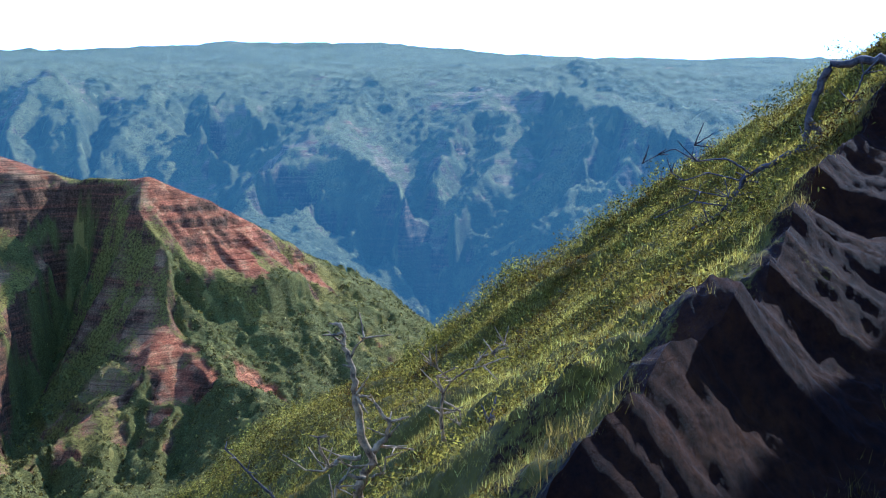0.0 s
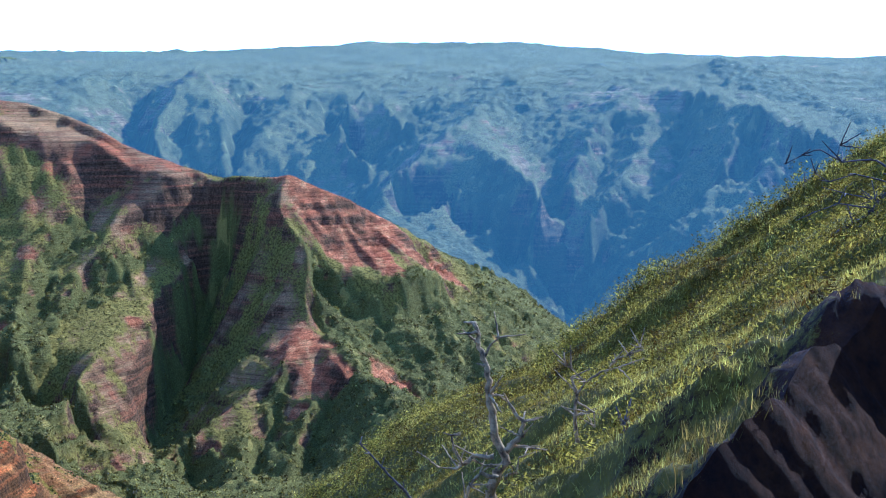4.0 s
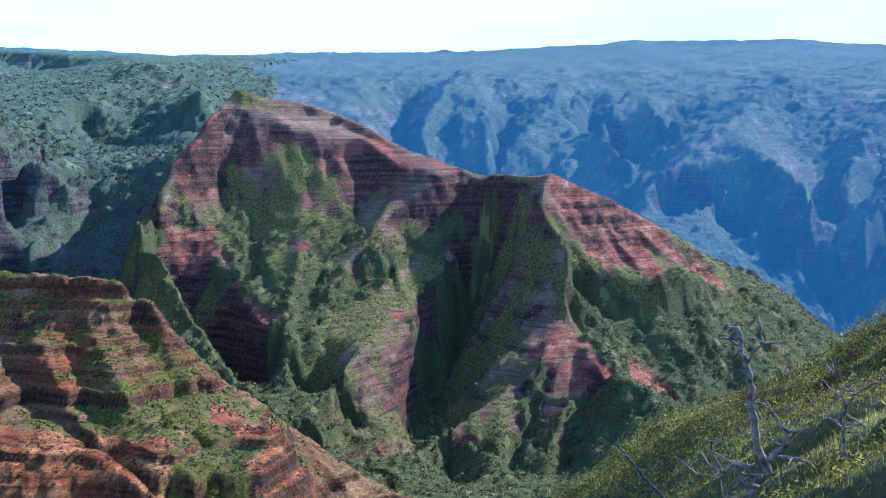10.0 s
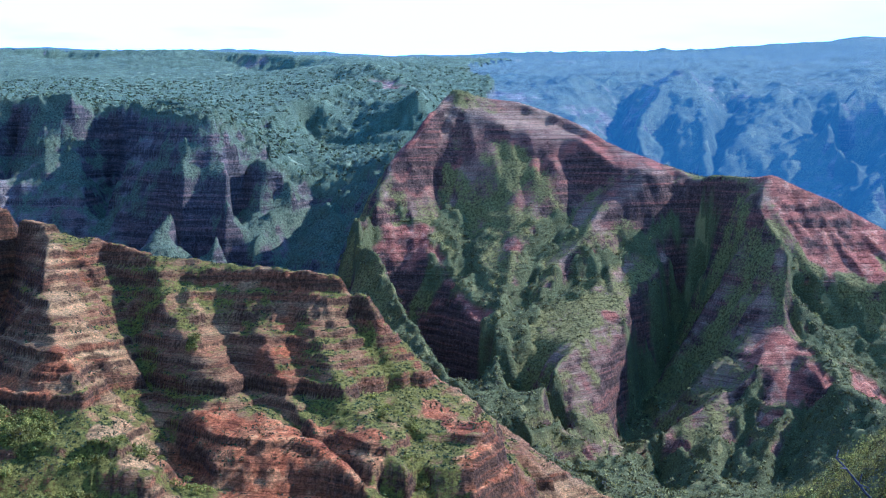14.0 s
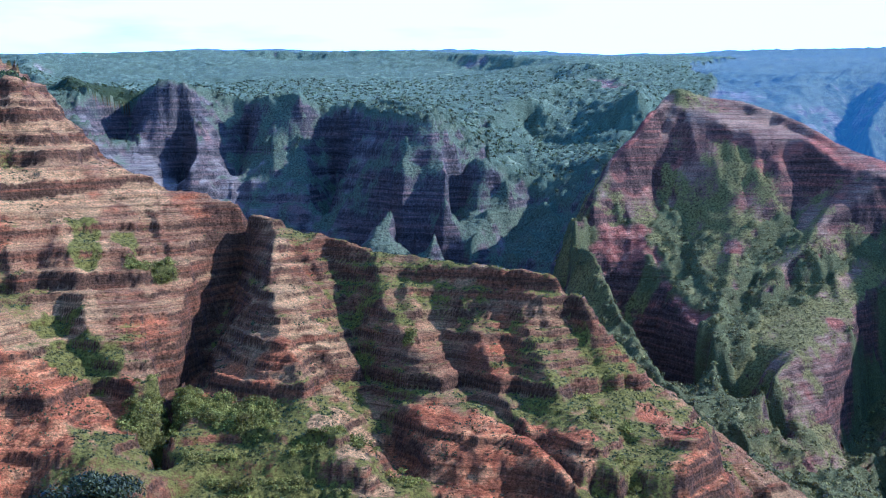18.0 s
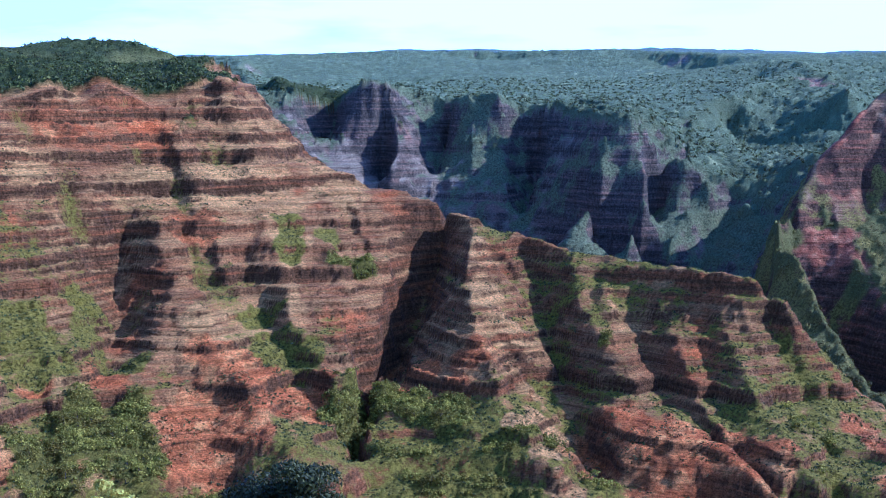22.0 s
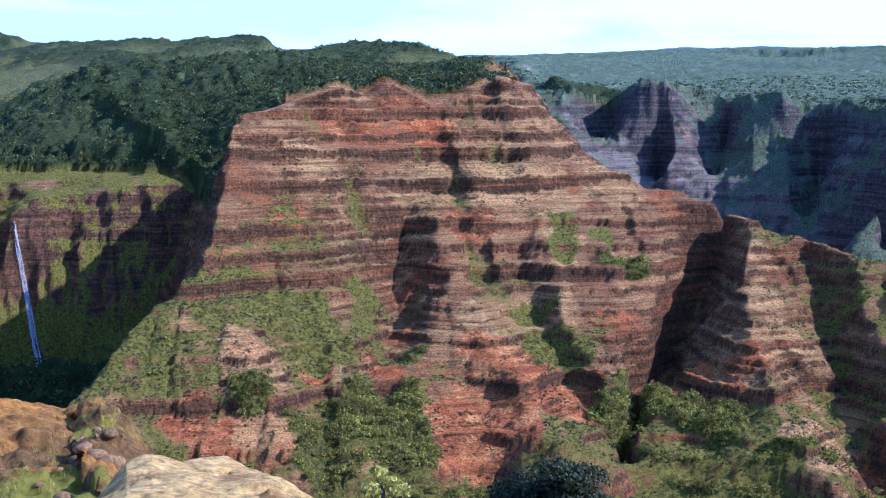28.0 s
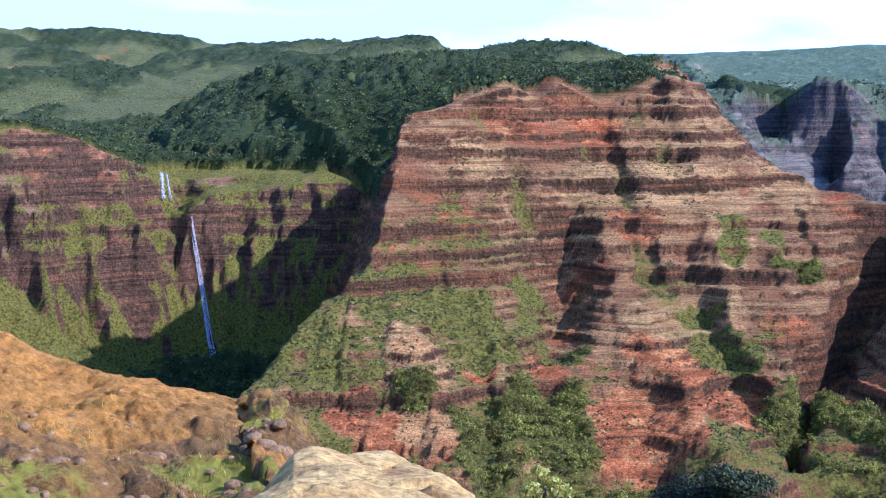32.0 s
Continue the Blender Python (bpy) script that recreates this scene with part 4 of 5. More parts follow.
BLOCK = [(-13.57, 27.87, 392.71), (-13.27, 28.02, 392.84), (-12.77, 28.03, 392.84), (-12.17, 27.86, 392.53), (-11.67, 27.64, 392.15), (-10.96, 26.85, 391.73), (-10.17, 26.09, 390.88)]
BLOCK_FOOT = [(-10.4, 21.63, 393.48), (-9.49, 20.4, 393.35), (-8.6, 19.16, 393.19), (-7.7, 18.46, 392.93)]
GULLY_BED = [(20.3, 4.9, 402.6), (15.2, 3.9, 399.0), (11.2, 3.4, 397.0), (8.4, 3.1, 395.9), (5.6, 3.2, 395.2)]
GULLY_SIDE = [(22.5, 4.8, 407.0), (17.5, 2.6, 402.6), (12.5, 1.5, 399.6), (9.0, 1.4, 397.4), (6.0, 1.2, 396.0)]
# Unseen brow, set high enough to cast the gully into shadow.
SUN_BLOCK_BROW = [(34.0, 7.5, 426.0), (31.0, 6.0, 421.0), (29.0, 4.0, 417.0), (27.0, 2.0, 413.0), (23.0, -2.0, 407.0)]
SLAB = [(-5.91, 12.25, 395.58), (-5.86, 12.72, 395.72), (-5.77, 13.19, 395.9), (-5.68, 13.67, 395.91), (-5.51, 13.95, 395.87), (-5.29, 14.25, 395.84), (-4.86, 14.19, 395.79), (-4.45, 13.91, 395.74), (-4.04, 13.61, 395.65), (-3.66, 13.31, 395.49)]
SLAB_FOOT = [(-4.44, 8.96, 396.02), (-3.7, 8.86, 396.01), (-3.12, 9.08, 395.99), (-2.53, 9.67, 395.97)]
SNAG = [
    ("trunk", 0.1, 0.031, [(9.94, 9.61, 395.35), (9.96, 9.59, 395.81), (10.07, 9.48, 396.1), (9.98, 9.57, 396.39), (9.94, 9.61, 396.84), (9.92, 9.63, 397.16), (9.86, 9.7, 397.41), (9.85, 9.7, 397.54), (9.82, 9.74, 397.65)]),
    ("branch", 0.031, 0.008, [(9.88, 9.67, 397.22), (9.95, 9.61, 397.4), (10.01, 9.54, 397.49)]),
    ("branch", 0.056, 0.019, [(9.99, 9.41, 396.23), (10.11, 9.28, 396.39), (10.12, 9.27, 396.56), (10.05, 9.35, 396.69), (10.01, 9.4, 396.79)]),
    ("branch", 0.044, 0.013, [(9.87, 9.47, 396.17), (9.72, 9.63, 396.18), (9.63, 9.72, 396.07), (9.56, 9.79, 396.23), (9.54, 9.81, 396.41)]),
]
SNAG += [
    ("branch", 0.031, 0.008, [(9.75, 9.67, 396.16), (9.62, 9.8, 396.01), (9.47, 9.94, 396.03)]),
    ("branch", 0.038, 0.009, [(10.03, 9.45, 396.28), (10.2, 9.26, 396.26), (10.34, 9.11, 396.23)]),
    ("branch", 0.038, 0.013, [(9.86, 9.41, 395.94), (9.73, 9.55, 395.99), (9.64, 9.63, 395.86), (9.62, 9.66, 395.67)]),
    ("branch", 0.038, 0.009, [(9.94, 9.41, 395.92), (10.04, 9.29, 395.99), (10.06, 9.27, 396.17)]),
]
SNAG += [
    ("branch", 0.019, 0.006, [(9.91, 9.51, 396.03), (9.82, 9.59, 396.06), (9.74, 9.67, 395.98)]),
]
SMALL_SNAG = [
    ("trunk", 0.04, 0.017, [(11.06, 9.27, 396.14), (11.04, 9.29, 396.47), (11.05, 9.27, 396.74), (11.0, 9.33, 396.92)]),
    ("branch", 0.023, 0.007, [(11.0, 9.25, 396.71), (11.07, 9.17, 396.88), (10.96, 9.29, 397.04), (10.92, 9.34, 397.07)]),
    ("branch", 0.02, 0.007, [(11.05, 9.27, 396.64), (11.18, 9.12, 396.51), (11.18, 9.11, 396.34)]),
    ("branch", 0.02, 0.007, [(11.11, 9.2, 396.87), (11.23, 9.06, 397.0), (11.35, 8.91, 397.05)]),
]
LOW_SNAG = [
    ("trunk", 0.041, 0.016, [(14.55, 11.88, 395.84), (14.75, 11.63, 396.28), (14.87, 11.48, 396.36), (15.0, 11.31, 396.46)]),
    ("branch", 0.025, 0.008, [(14.87, 11.48, 396.36), (14.91, 11.43, 396.45), (14.97, 11.35, 396.5)]),
]
STICK = [
    ("trunk", 0.042, 0.015, [(12.89, 13.87, 393.84), (12.66, 14.07, 394.16), (12.41, 14.31, 394.54), (12.27, 14.42, 394.76), (12.15, 14.51, 394.91)]),
]
STUMP = [
    ("trunk", 0.044, 0.038, [(10.09, 7.86, 396.6), (10.11, 7.84, 396.75), (10.11, 7.83, 396.83)]),
]
FALLEN = [
    ("trunk", 0.182, 0.045, [(17.81, 6.2, 400.6), (17.62, 6.71, 400.72), (17.48, 7.08, 400.69), (17.34, 7.4, 400.68), (17.3, 7.51, 400.34), (17.24, 7.63, 399.89), (17.23, 7.65, 399.51), (17.03, 8.09, 399.24), (16.89, 8.4, 399.04), (16.79, 8.57, 398.71), (16.68, 8.8, 398.42), (16.5, 9.13, 398.23)]),
    ("branch", 0.045, 0.011, [(16.75, 8.26, 399.11), (16.59, 8.58, 399.32), (16.4, 8.95, 399.28), (16.24, 9.23, 399.46), (16.12, 9.42, 399.37), (16.01, 9.62, 399.24)]),
    ("branch", 0.018, 0.007, [(16.36, 9.01, 399.32), (16.38, 8.98, 399.51)]),
    ("branch", 0.041, 0.009, [(17.11, 8.12, 398.94), (16.91, 8.53, 398.99), (16.71, 8.9, 399.1), (16.54, 9.23, 398.98), (16.45, 9.39, 399.1), (16.38, 9.52, 398.97)]),
]
FALLEN += [
    ("branch", 0.041, 0.009, [(16.91, 8.13, 398.86), (16.7, 8.58, 398.75), (16.51, 8.94, 398.83), (16.34, 9.22, 398.91)]),
    ("branch", 0.036, 0.009, [(16.54, 8.49, 398.63), (16.31, 8.93, 398.7), (16.15, 9.2, 398.57)]),
    ("branch", 0.055, 0.027, [(17.1, 7.08, 399.52), (17.0, 7.31, 399.51), (16.86, 7.64, 399.43)]),
    ("branch", 0.082, 0.027, [(17.15, 7.18, 399.34), (16.96, 7.61, 399.11), (16.82, 7.93, 398.96), (16.72, 8.13, 398.69), (16.56, 8.44, 398.49), (16.41, 8.74, 398.36)]),
]
FALLEN += [
    ("branch", 0.036, 0.011, [(16.93, 7.47, 398.51), (16.84, 7.68, 398.38), (16.74, 7.88, 398.34), (16.63, 8.12, 398.46)]),
    ("branch", 0.045, 0.018, [(17.52, 6.73, 400.75), (17.44, 6.93, 400.52), (17.42, 7.0, 400.29), (17.38, 7.09, 400.13)]),
    ("branch", 0.091, 0.055, [(17.16, 7.6, 399.89), (17.24, 7.43, 399.7), (17.26, 7.38, 399.48)]),
    ("branch", 0.027, 0.009, [(17.36, 6.65, 400.29), (17.33, 6.75, 399.97), (17.32, 6.77, 399.66), (17.28, 6.88, 399.38)]),
]


def soil_material(name, tones, scale, moss=None, bump=0.05, rough=0.95):
    """Earth or rock: tones blended by two noises, with moss or grass stain where the layer 'moss' asks for it."""
    m, n, l, b = material(name)
    place = n.new("ShaderNodeNewGeometry").outputs["Position"]
    big = noise_tex(n, l, place, scale, 6, 0.62)
    fine = noise_tex(n, l, place, scale * 9, 10, 0.8)
    r = ramp(n, *[(0.32 + 0.36 * k / (len(tones) - 1), c) for k, c in enumerate(tones)])
    l.new(big, r.inputs[0])
    f = ramp(n, (0.36, (0.35, 0.34, 0.33)), (0.52, (1.0, 1.0, 1.0)), (0.66, (1.5, 1.48, 1.45)))
    l.new(fine, f.inputs[0])
    col = mixed(n, l, 1.0, r.outputs[0], f.outputs[0], "MULTIPLY")
    if moss:
        col = mixed(n, l, attribute(n, "rust"), col, mixed(n, l, 1.0, tones[0], f.outputs[0], "MULTIPLY"))
        add = n.new("ShaderNodeMath")
        add.operation, add.inputs[2].default_value, add.inputs[1].default_value = "MULTIPLY_ADD", -0.9, 1.8
        l.new(fine, add.inputs[0])
        both = n.new("ShaderNodeMath")
        both.operation = "ADD"
        l.new(add.outputs[0], both.inputs[0])
        l.new(attribute(n, "moss"), both.inputs[1])
        s = ramp(n, (0.42, (0, 0, 0)), (0.62, (1, 1, 1)))
        l.new(both.outputs[0], s.inputs[0])
        g = ramp(n, (0.3, tuple(0.5 * c for c in moss)), (0.7, tuple(1.3 * c for c in moss)))
        l.new(fine, g.inputs[0])
        col = mixed(n, l, s.outputs[0], col, g.outputs[0])
    l.new(col, b.inputs["Base Color"])
    b.inputs["Roughness"].default_value, b.inputs["Specular IOR Level"].default_value = rough, 0.15
    bm = n.new("ShaderNodeBump")
    bm.inputs["Strength"].default_value, bm.inputs["Distance"].default_value = 0.8, bump
    l.new(fine, bm.inputs["Height"])
    l.new(bm.outputs[0], b.inputs["Normal"])
    return m


def leaf_material(name, dark, light, glow=0.4, patch=0.05, dry=(0.6, 0.5, 0.45)):
    """Thin leaves that let some light through."""
    m, n, l, b = material(name)
    island = n.new("ShaderNodeNewGeometry").outputs["Random Per Island"]
    r = ramp(n, (0.0, tuple(0.5 * p for p in dark)), (0.35, dark), (0.75, tuple(0.5 * (p + q) for p, q in zip(dark, light))), (1.0, tuple(min(0.85, 1.15 * p) for p in light)))
    l.new(island, r.inputs[0])
    clump = ramp(n, (0.36, dry), (0.48, (0.85, 0.82, 0.8)), (0.62, (1.4, 1.36, 1.2)))
    l.new(noise_tex(n, l, n.new("ShaderNodeNewGeometry").outputs["Position"], patch, 4, 0.65), clump.inputs[0])
    tone = mixed(n, l, 1.0, r.outputs[0], clump.outputs[0], "MULTIPLY")
    l.new(tone, b.inputs["Base Color"])
    b.inputs["Roughness"].default_value, b.inputs["Specular IOR Level"].default_value = 0.7, 0.2
    thin, mix = n.new("ShaderNodeBsdfTranslucent"), n.new("ShaderNodeMixShader")
    l.new(tone, thin.inputs[0])
    mix.inputs[0].default_value = glow
    l.new(b.outputs[0], mix.inputs[1])
    l.new(thin.outputs[0], mix.inputs[2])
    l.new(mix.outputs[0], n["Material Output"].inputs[0])
    return m


def wood_material(name, dark, light):
    m, n, l, b = material(name)
    place = n.new("ShaderNodeNewGeometry").outputs["Position"]
    t = noise_tex(n, l, place, 9, 6, 0.7)
    r = ramp(n, (0.35, dark), (0.6, light))
    l.new(t, r.inputs[0])
    l.new(r.outputs[0], b.inputs["Base Color"])
    b.inputs["Roughness"].default_value = 0.85
    bm = n.new("ShaderNodeBump")
    bm.inputs["Strength"].default_value, bm.inputs["Distance"].default_value = 0.6, 0.02
    l.new(t, bm.inputs["Height"])
    l.new(bm.outputs[0], b.inputs["Normal"])
    return m


# Brown earth taken near black: shade on bank and between plants is in the colour.
MAT_BANK = soil_material("shade_darkened_earth", [(0.020, 0.006, 0.0006), (0.030, 0.0095, 0.0008), (0.055, 0.019, 0.002)], 0.7, (0.13, 0.095, 0.006), 0.08)
MAT_OCHRE = soil_material("ochre_outcrop", [(0.64, 0.27, 0.010), (0.44, 0.20, 0.014), (0.24, 0.12, 0.02), (0.58, 0.28, 0.018)], 0.30, (0.40, 0.30, 0.004), 0.35)
MAT_SLAB = soil_material("pale_weathered_rock", [(0.62, 0.33, 0.045), (0.74, 0.43, 0.07), (0.45, 0.22, 0.03)], 0.8, None, 0.05)
MAT_GRASS = leaf_material("sunlit_grass", (0.33, 0.25, 0.012), (0.88, 0.70, 0.10), 0.7, 0.7, (0.62, 0.42, 0.3))
MAT_FERN = leaf_material("fern_and_brush", (0.13, 0.10, 0.006), (0.46, 0.36, 0.025), 0.6, 0.8, (0.30, 0.19, 0.12))
MAT_DRY = leaf_material("dry_bank_grass", (0.20, 0.14, 0.015), (0.48, 0.34, 0.05), 0.5, 0.7)
MAT_BUSH = leaf_material("crest_bush_leaves", (0.10, 0.09, 0.008), (0.46, 0.38, 0.03), 0.6, 1.1, (0.4, 0.3, 0.2))
MAT_DEADWOOD = wood_material("bleached_dead_wood", (0.07, 0.04, 0.013), (0.46, 0.30, 0.11))
MAT_DARKWOOD = wood_material("dark_dead_wood", (0.022, 0.014, 0.009), (0.13, 0.09, 0.06))

# the grassy hillside that falls away beside the camera
P, V = loft(CREST, BRINK, (9, 16, 14), (0, 0, 0), 340, 0.25)
P[..., 2] += 0.35 * fbm(P[..., 0] / 1.6, P[..., 1] / 1.6 + P[..., 2] / 1.4, 4, 201) + 0.16 * fbm(P[..., 0] / 0.5, P[..., 1] / 0.5, 3, 202) * step(0.6, 0.95, V)
HILL = tagged(grid_mesh("grassy_hillside", P, MAT_BANK, moss=np.clip(1.15 - 1.3 * step(0.82, 1.1, V) + 0.35 * fbm(P[..., 0], P[..., 1], 3, 207), 0, 1), rust=np.zeros(V.shape)),
              "steep grassy hillside with dead trees and ferns", "hillside", kind="structure")

# the shaded gully of bare earth beside it, rising to a higher bank added outside the view to block the sun
edge, bed = P[:, -1], resampled(GULLY_BED, 340)
side, brow = resampled(GULLY_SIDE, 340), resampled(SUN_BLOCK_BROW, 340)
rows = [edge + (bed - edge) * f - np.array([0, 0, 0.5]) * math.sin(f * math.pi) for f in np.linspace(0, 1, 60)]
rows += [bed + (side - bed) * f for f in np.linspace(0, 1, 60)[1:]]
rows += [side + (brow - side) * f for f in np.linspace(0, 1, 20)[1:]]
BANK_P = np.stack(rows, 1)
BANK_V = np.tile(np.linspace(0, 3, BANK_P.shape[1]), (340, 1))
BANK_P[..., 2] += (0.08 * fbm(BANK_P[..., 0] / 1.5, BANK_P[..., 1] / 1.2, 5, 208, 0.62) + 0.025 * fbm(BANK_P[..., 0] / 0.22, BANK_P[..., 1] / 0.2, 4, 209, 0.7)) * step(0, 0.12, BANK_V)
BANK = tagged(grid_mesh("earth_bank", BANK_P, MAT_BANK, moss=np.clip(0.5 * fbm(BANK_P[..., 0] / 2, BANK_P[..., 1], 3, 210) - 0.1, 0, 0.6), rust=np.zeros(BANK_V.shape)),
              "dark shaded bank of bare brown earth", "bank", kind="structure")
rng = np.random.default_rng(5)


def blades(name, roots, length, width, per, mat, lean=0.5, label="", category="grass"):
    """Leaning blades in tufts, joined."""
    n = len(roots) * per
    base = np.repeat(roots, per, 0) + np.concatenate([rng.normal(0, 0.05, (n, 2)), np.zeros((n, 1))], 1)
    turn = rng.uniform(0, 2 * np.pi, n)
    out = np.stack([np.cos(turn), np.sin(turn), np.zeros(n)], 1)
    across = np.stack([-np.sin(turn), np.cos(turn), np.zeros(n)], 1)
    size = np.repeat(length, per) * rng.uniform(0.5, 1.2, n)
    bend = rng.uniform(0.15, lean, n)
    up = np.array([0, 0, 1.0])
    tip = base + up * (size * (1 - 0.3 * bend))[:, None] + out * (size * bend)[:, None]
    w = (width * size)[:, None] * across
    co = np.stack([base - w, base + w, tip], 1).reshape(-1, 3)
    tri = np.arange(n * 3)
    return triangles(name, co, tri, mat, label, category)


def triangles(name, co, tri, mat, label, category, kind="stuff"):
    me = bpy.data.meshes.new(name)
    me.vertices.add(len(co))
    me.loops.add(len(tri))
    me.polygons.add(len(tri) // 3)
    me.vertices.foreach_set("co", co.astype(np.float32).ravel())
    me.loops.foreach_set("vertex_index", tri.astype(np.int32))
    me.polygons.foreach_set("loop_start", np.arange(0, len(tri), 3, dtype=np.int32))
    me.update(calc_edges=True)
    me.materials.append(mat)
    return tagged(new(name, me), label, category, kind=kind)


def leaf_cloud(centres, radii, per, size, flat=0.75, slim=0.5):
    """Small leaves facing all ways, spread over the shells of many crowns: corners and triangles."""
    n = len(centres) * per
    c, r = np.repeat(centres, per, 0), np.repeat(radii, per)
    d = rng.normal(0, 1, (n, 3))
    d /= np.linalg.norm(d, axis=1, keepdims=True)
    d[:, 2] = np.where(d[:, 2] < -0.3, -d[:, 2], d[:, 2])
    p = c + d * (r * rng.uniform(0.55, 1.05, n))[:, None] * [1, 1, flat]
    a = np.cross(d + rng.normal(0, 0.7, (n, 3)), rng.normal(0, 1, (n, 3)))
    a /= np.linalg.norm(a, axis=1, keepdims=True)
    b = np.cross(d + rng.normal(0, 0.5, (n, 3)), a)
    b /= np.linalg.norm(b, axis=1, keepdims=True) + 1e-6
    s = (np.repeat(size * np.ones(len(centres)), per) * rng.uniform(0.6, 1.4, n))[:, None]
    co = np.stack([p - a * s, p - b * s * slim, p + a * s, p + b * s * slim], 1).reshape(-1, 3)
    k = np.arange(n)[:, None] * 4
    return co, np.concatenate([k + [0, 1, 2], k + [0, 2, 3]], 1).reshape(-1)


def spots(P, V, count, low, high, seed_x, thresh, keep):
    """Random places on a lofted bank between two rows, thicker where a noise is above thresh."""
    nu, nv = V.shape
    i = rng.uniform(0, nu - 1.001, count)
    cols = np.nonzero((V[0] >= low) & (V[0] <= high))[0]
    j = rng.uniform(cols[0], cols[-1] - 0.001, count)
    i0, j0 = i.astype(int), j.astype(int)
    fi, fj = (i - i0)[:, None], (j - j0)[:, None]
    p = (P[i0, j0] * (1 - fj) + P[i0, j0 + 1] * fj) * (1 - fi) + (P[i0 + 1, j0] * (1 - fj) + P[i0 + 1, j0 + 1] * fj) * fi
    ok = fbm(p[:, 0] / 1.5, p[:, 1] / 1.5 + p[:, 2], 2, seed_x) + rng.uniform(-0.4, 0.4, count) > thresh
    return p[ok | (rng.uniform(0, 1, count) < keep)]


def banded(low, high, count, seed_x, thresh, keep):
    """Places in a band of the hillside."""
    return spots(P, V, count, low, high, seed_x, thresh, keep)


g = np.concatenate([banded(-0.12, 0.34, 24000, 301, -0.05, 0.1), banded(0.30, 0.72, 28000, 301, -0.3, 0.3), banded(0.70, 0.98, 26000, 301, -0.25, 0.25)])
blades("grass", g, rng.uniform(0.05, 0.16, len(g)) * (0.6 + 0.4 * np.hypot(g[:, 0], g[:, 1]) / 25), 0.02, 8, MAT_GRASS, 1.0, "long sunlit yellow-green grass on the hillside")
g = np.concatenate([spots(BANK_P, BANK_V, 6000, 0.75, 1.9, 302, 0.15, 0.02), banded(0.90, 1.0, 2600, 305, 0.25, 0.05)])
blades("bank_grass", g, rng.uniform(0.07, 0.22, len(g)), 0.02, 7, MAT_DRY, 0.9, "sparse dry grass on the shaded earth bank")
g = np.concatenate([banded(-0.15, 0.40, 5200, 303, 0.0, 0.1), banded(0.40, 0.97, 4200, 303, 0.12, 0.03)])
size = np.clip((0.30 + 0.26 * fbm(g[:, 0] / 0.9, g[:, 1] / 0.9 + g[:, 2], 2, 304)) * rng.uniform(0.6, 1.5, len(g)), 0.10, 0.75)
co, tri = leaf_cloud(g + [0, 0, 0.02], size * 0.8, 26, 0.032, 0.8, 0.28)
triangles("fern_brush", co, tri, MAT_FERN, "low dark green ferns and brush on the hillside", "fern")
g = np.concatenate([banded(-0.06, 0.10, 420, 306, 0.0, 0.2), banded(0.1, 0.9, 160, 307, 0.3, 0.02)])
co, tri = leaf_cloud(g + [0, 0, 0.12], rng.uniform(0.18, 0.45, len(g)), 80, 0.034, 1.0, 0.35)
triangles("crest_shrubs", co, tri, MAT_BUSH, "dark green bushes along the crest of the hillside", "bushes")


def part(name, me, mat, parent, label=""):
    ob = new(name, me)
    me.materials.append(mat)
    ob.parent = parent
    return tagged(ob, label)


def tube(name, points, r0, r1, sides=7, knots=0.25):
    """A tapered, slightly knobbly limb along a path."""
    p = resampled(points, max(6, 4 * len(points)))
    n = len(p)
    bm = bmesh.new()
    rings = []
    for i, q in enumerate(p):
        d = Vector(p[min(i + 1, n - 1)] - p[max(i - 1, 0)]).normalized()
        a = d.orthogonal().normalized()
        b = d.cross(a)
        r = (r0 + (r1 - r0) * (i / (n - 1)) ** 0.8) * (1 + knots * (random.random() - 0.5))
        off = Vector((random.uniform(-1, 1), random.uniform(-1, 1), random.uniform(-1, 1))) * r * 0.5
        rings.append([bm.verts.new(Vector(q) + off + (a * math.cos(t) + b * math.sin(t)) * r) for t in (2 * math.pi * k / sides for k in range(sides))])
    for u, w in zip(rings, rings[1:]):
        for k in range(sides):
            bm.faces.new((u[k], u[(k + 1) % sides], w[(k + 1) % sides], w[k]))
    bm.faces.new(rings[0][::-1])
    bm.faces.new(rings[-1])
    me = bpy.data.meshes.new(name)
    bm.to_mesh(me)
    bm.free()
    me.shade_smooth()
    return me


def dead_tree(name, limbs, mat, label, category="dead tree"):
    root = tagged(new(name), label, category)
    base = Vector(limbs[0][3][0])
    root.location = base
    for kind_of, r0, r1, path in limbs:
        part(kind_of, tube(kind_of, [Vector(q) - base for q in path], r0 * 0.72, r1 * 0.8), mat, root)
    for kind_of, r0, r1, path in limbs:
        for _ in range(7 if len(path) > 3 else 3):
            k = random.randrange(1, len(path))
            a = Vector(path[k]) - base
            d = Vector((random.uniform(-1, 1), random.uniform(-1, 1), random.uniform(-0.3, 1))).normalized()
            s = random.uniform(0.12, 0.35)
            e = Vector((random.uniform(-0.1, 0.1), random.uniform(-0.1, 0.1), random.uniform(-0.1, 0.1)))
            part("twig", tube("twig", [a, a + d * s * 0.5 + e * 0.5, a + d * s + e], max(0.012, r1 * 0.8), 0.006, 5), mat, root)
    return root


dead_tree("dead_tree", SNAG, MAT_DEADWOOD, "gnarled bleached dead tree standing in the grass")
dead_tree("dead_tree", SMALL_SNAG, MAT_DEADWOOD, "small bleached dead tree with crooked twigs")
dead_tree("dead_branch", LOW_SNAG, MAT_DEADWOOD, "pale dead branch lying on the grassy hillside", "branch")
dead_tree("dead_branch", STICK, MAT_DARKWOOD, "dark dead branch leaning out of the grass", "branch")
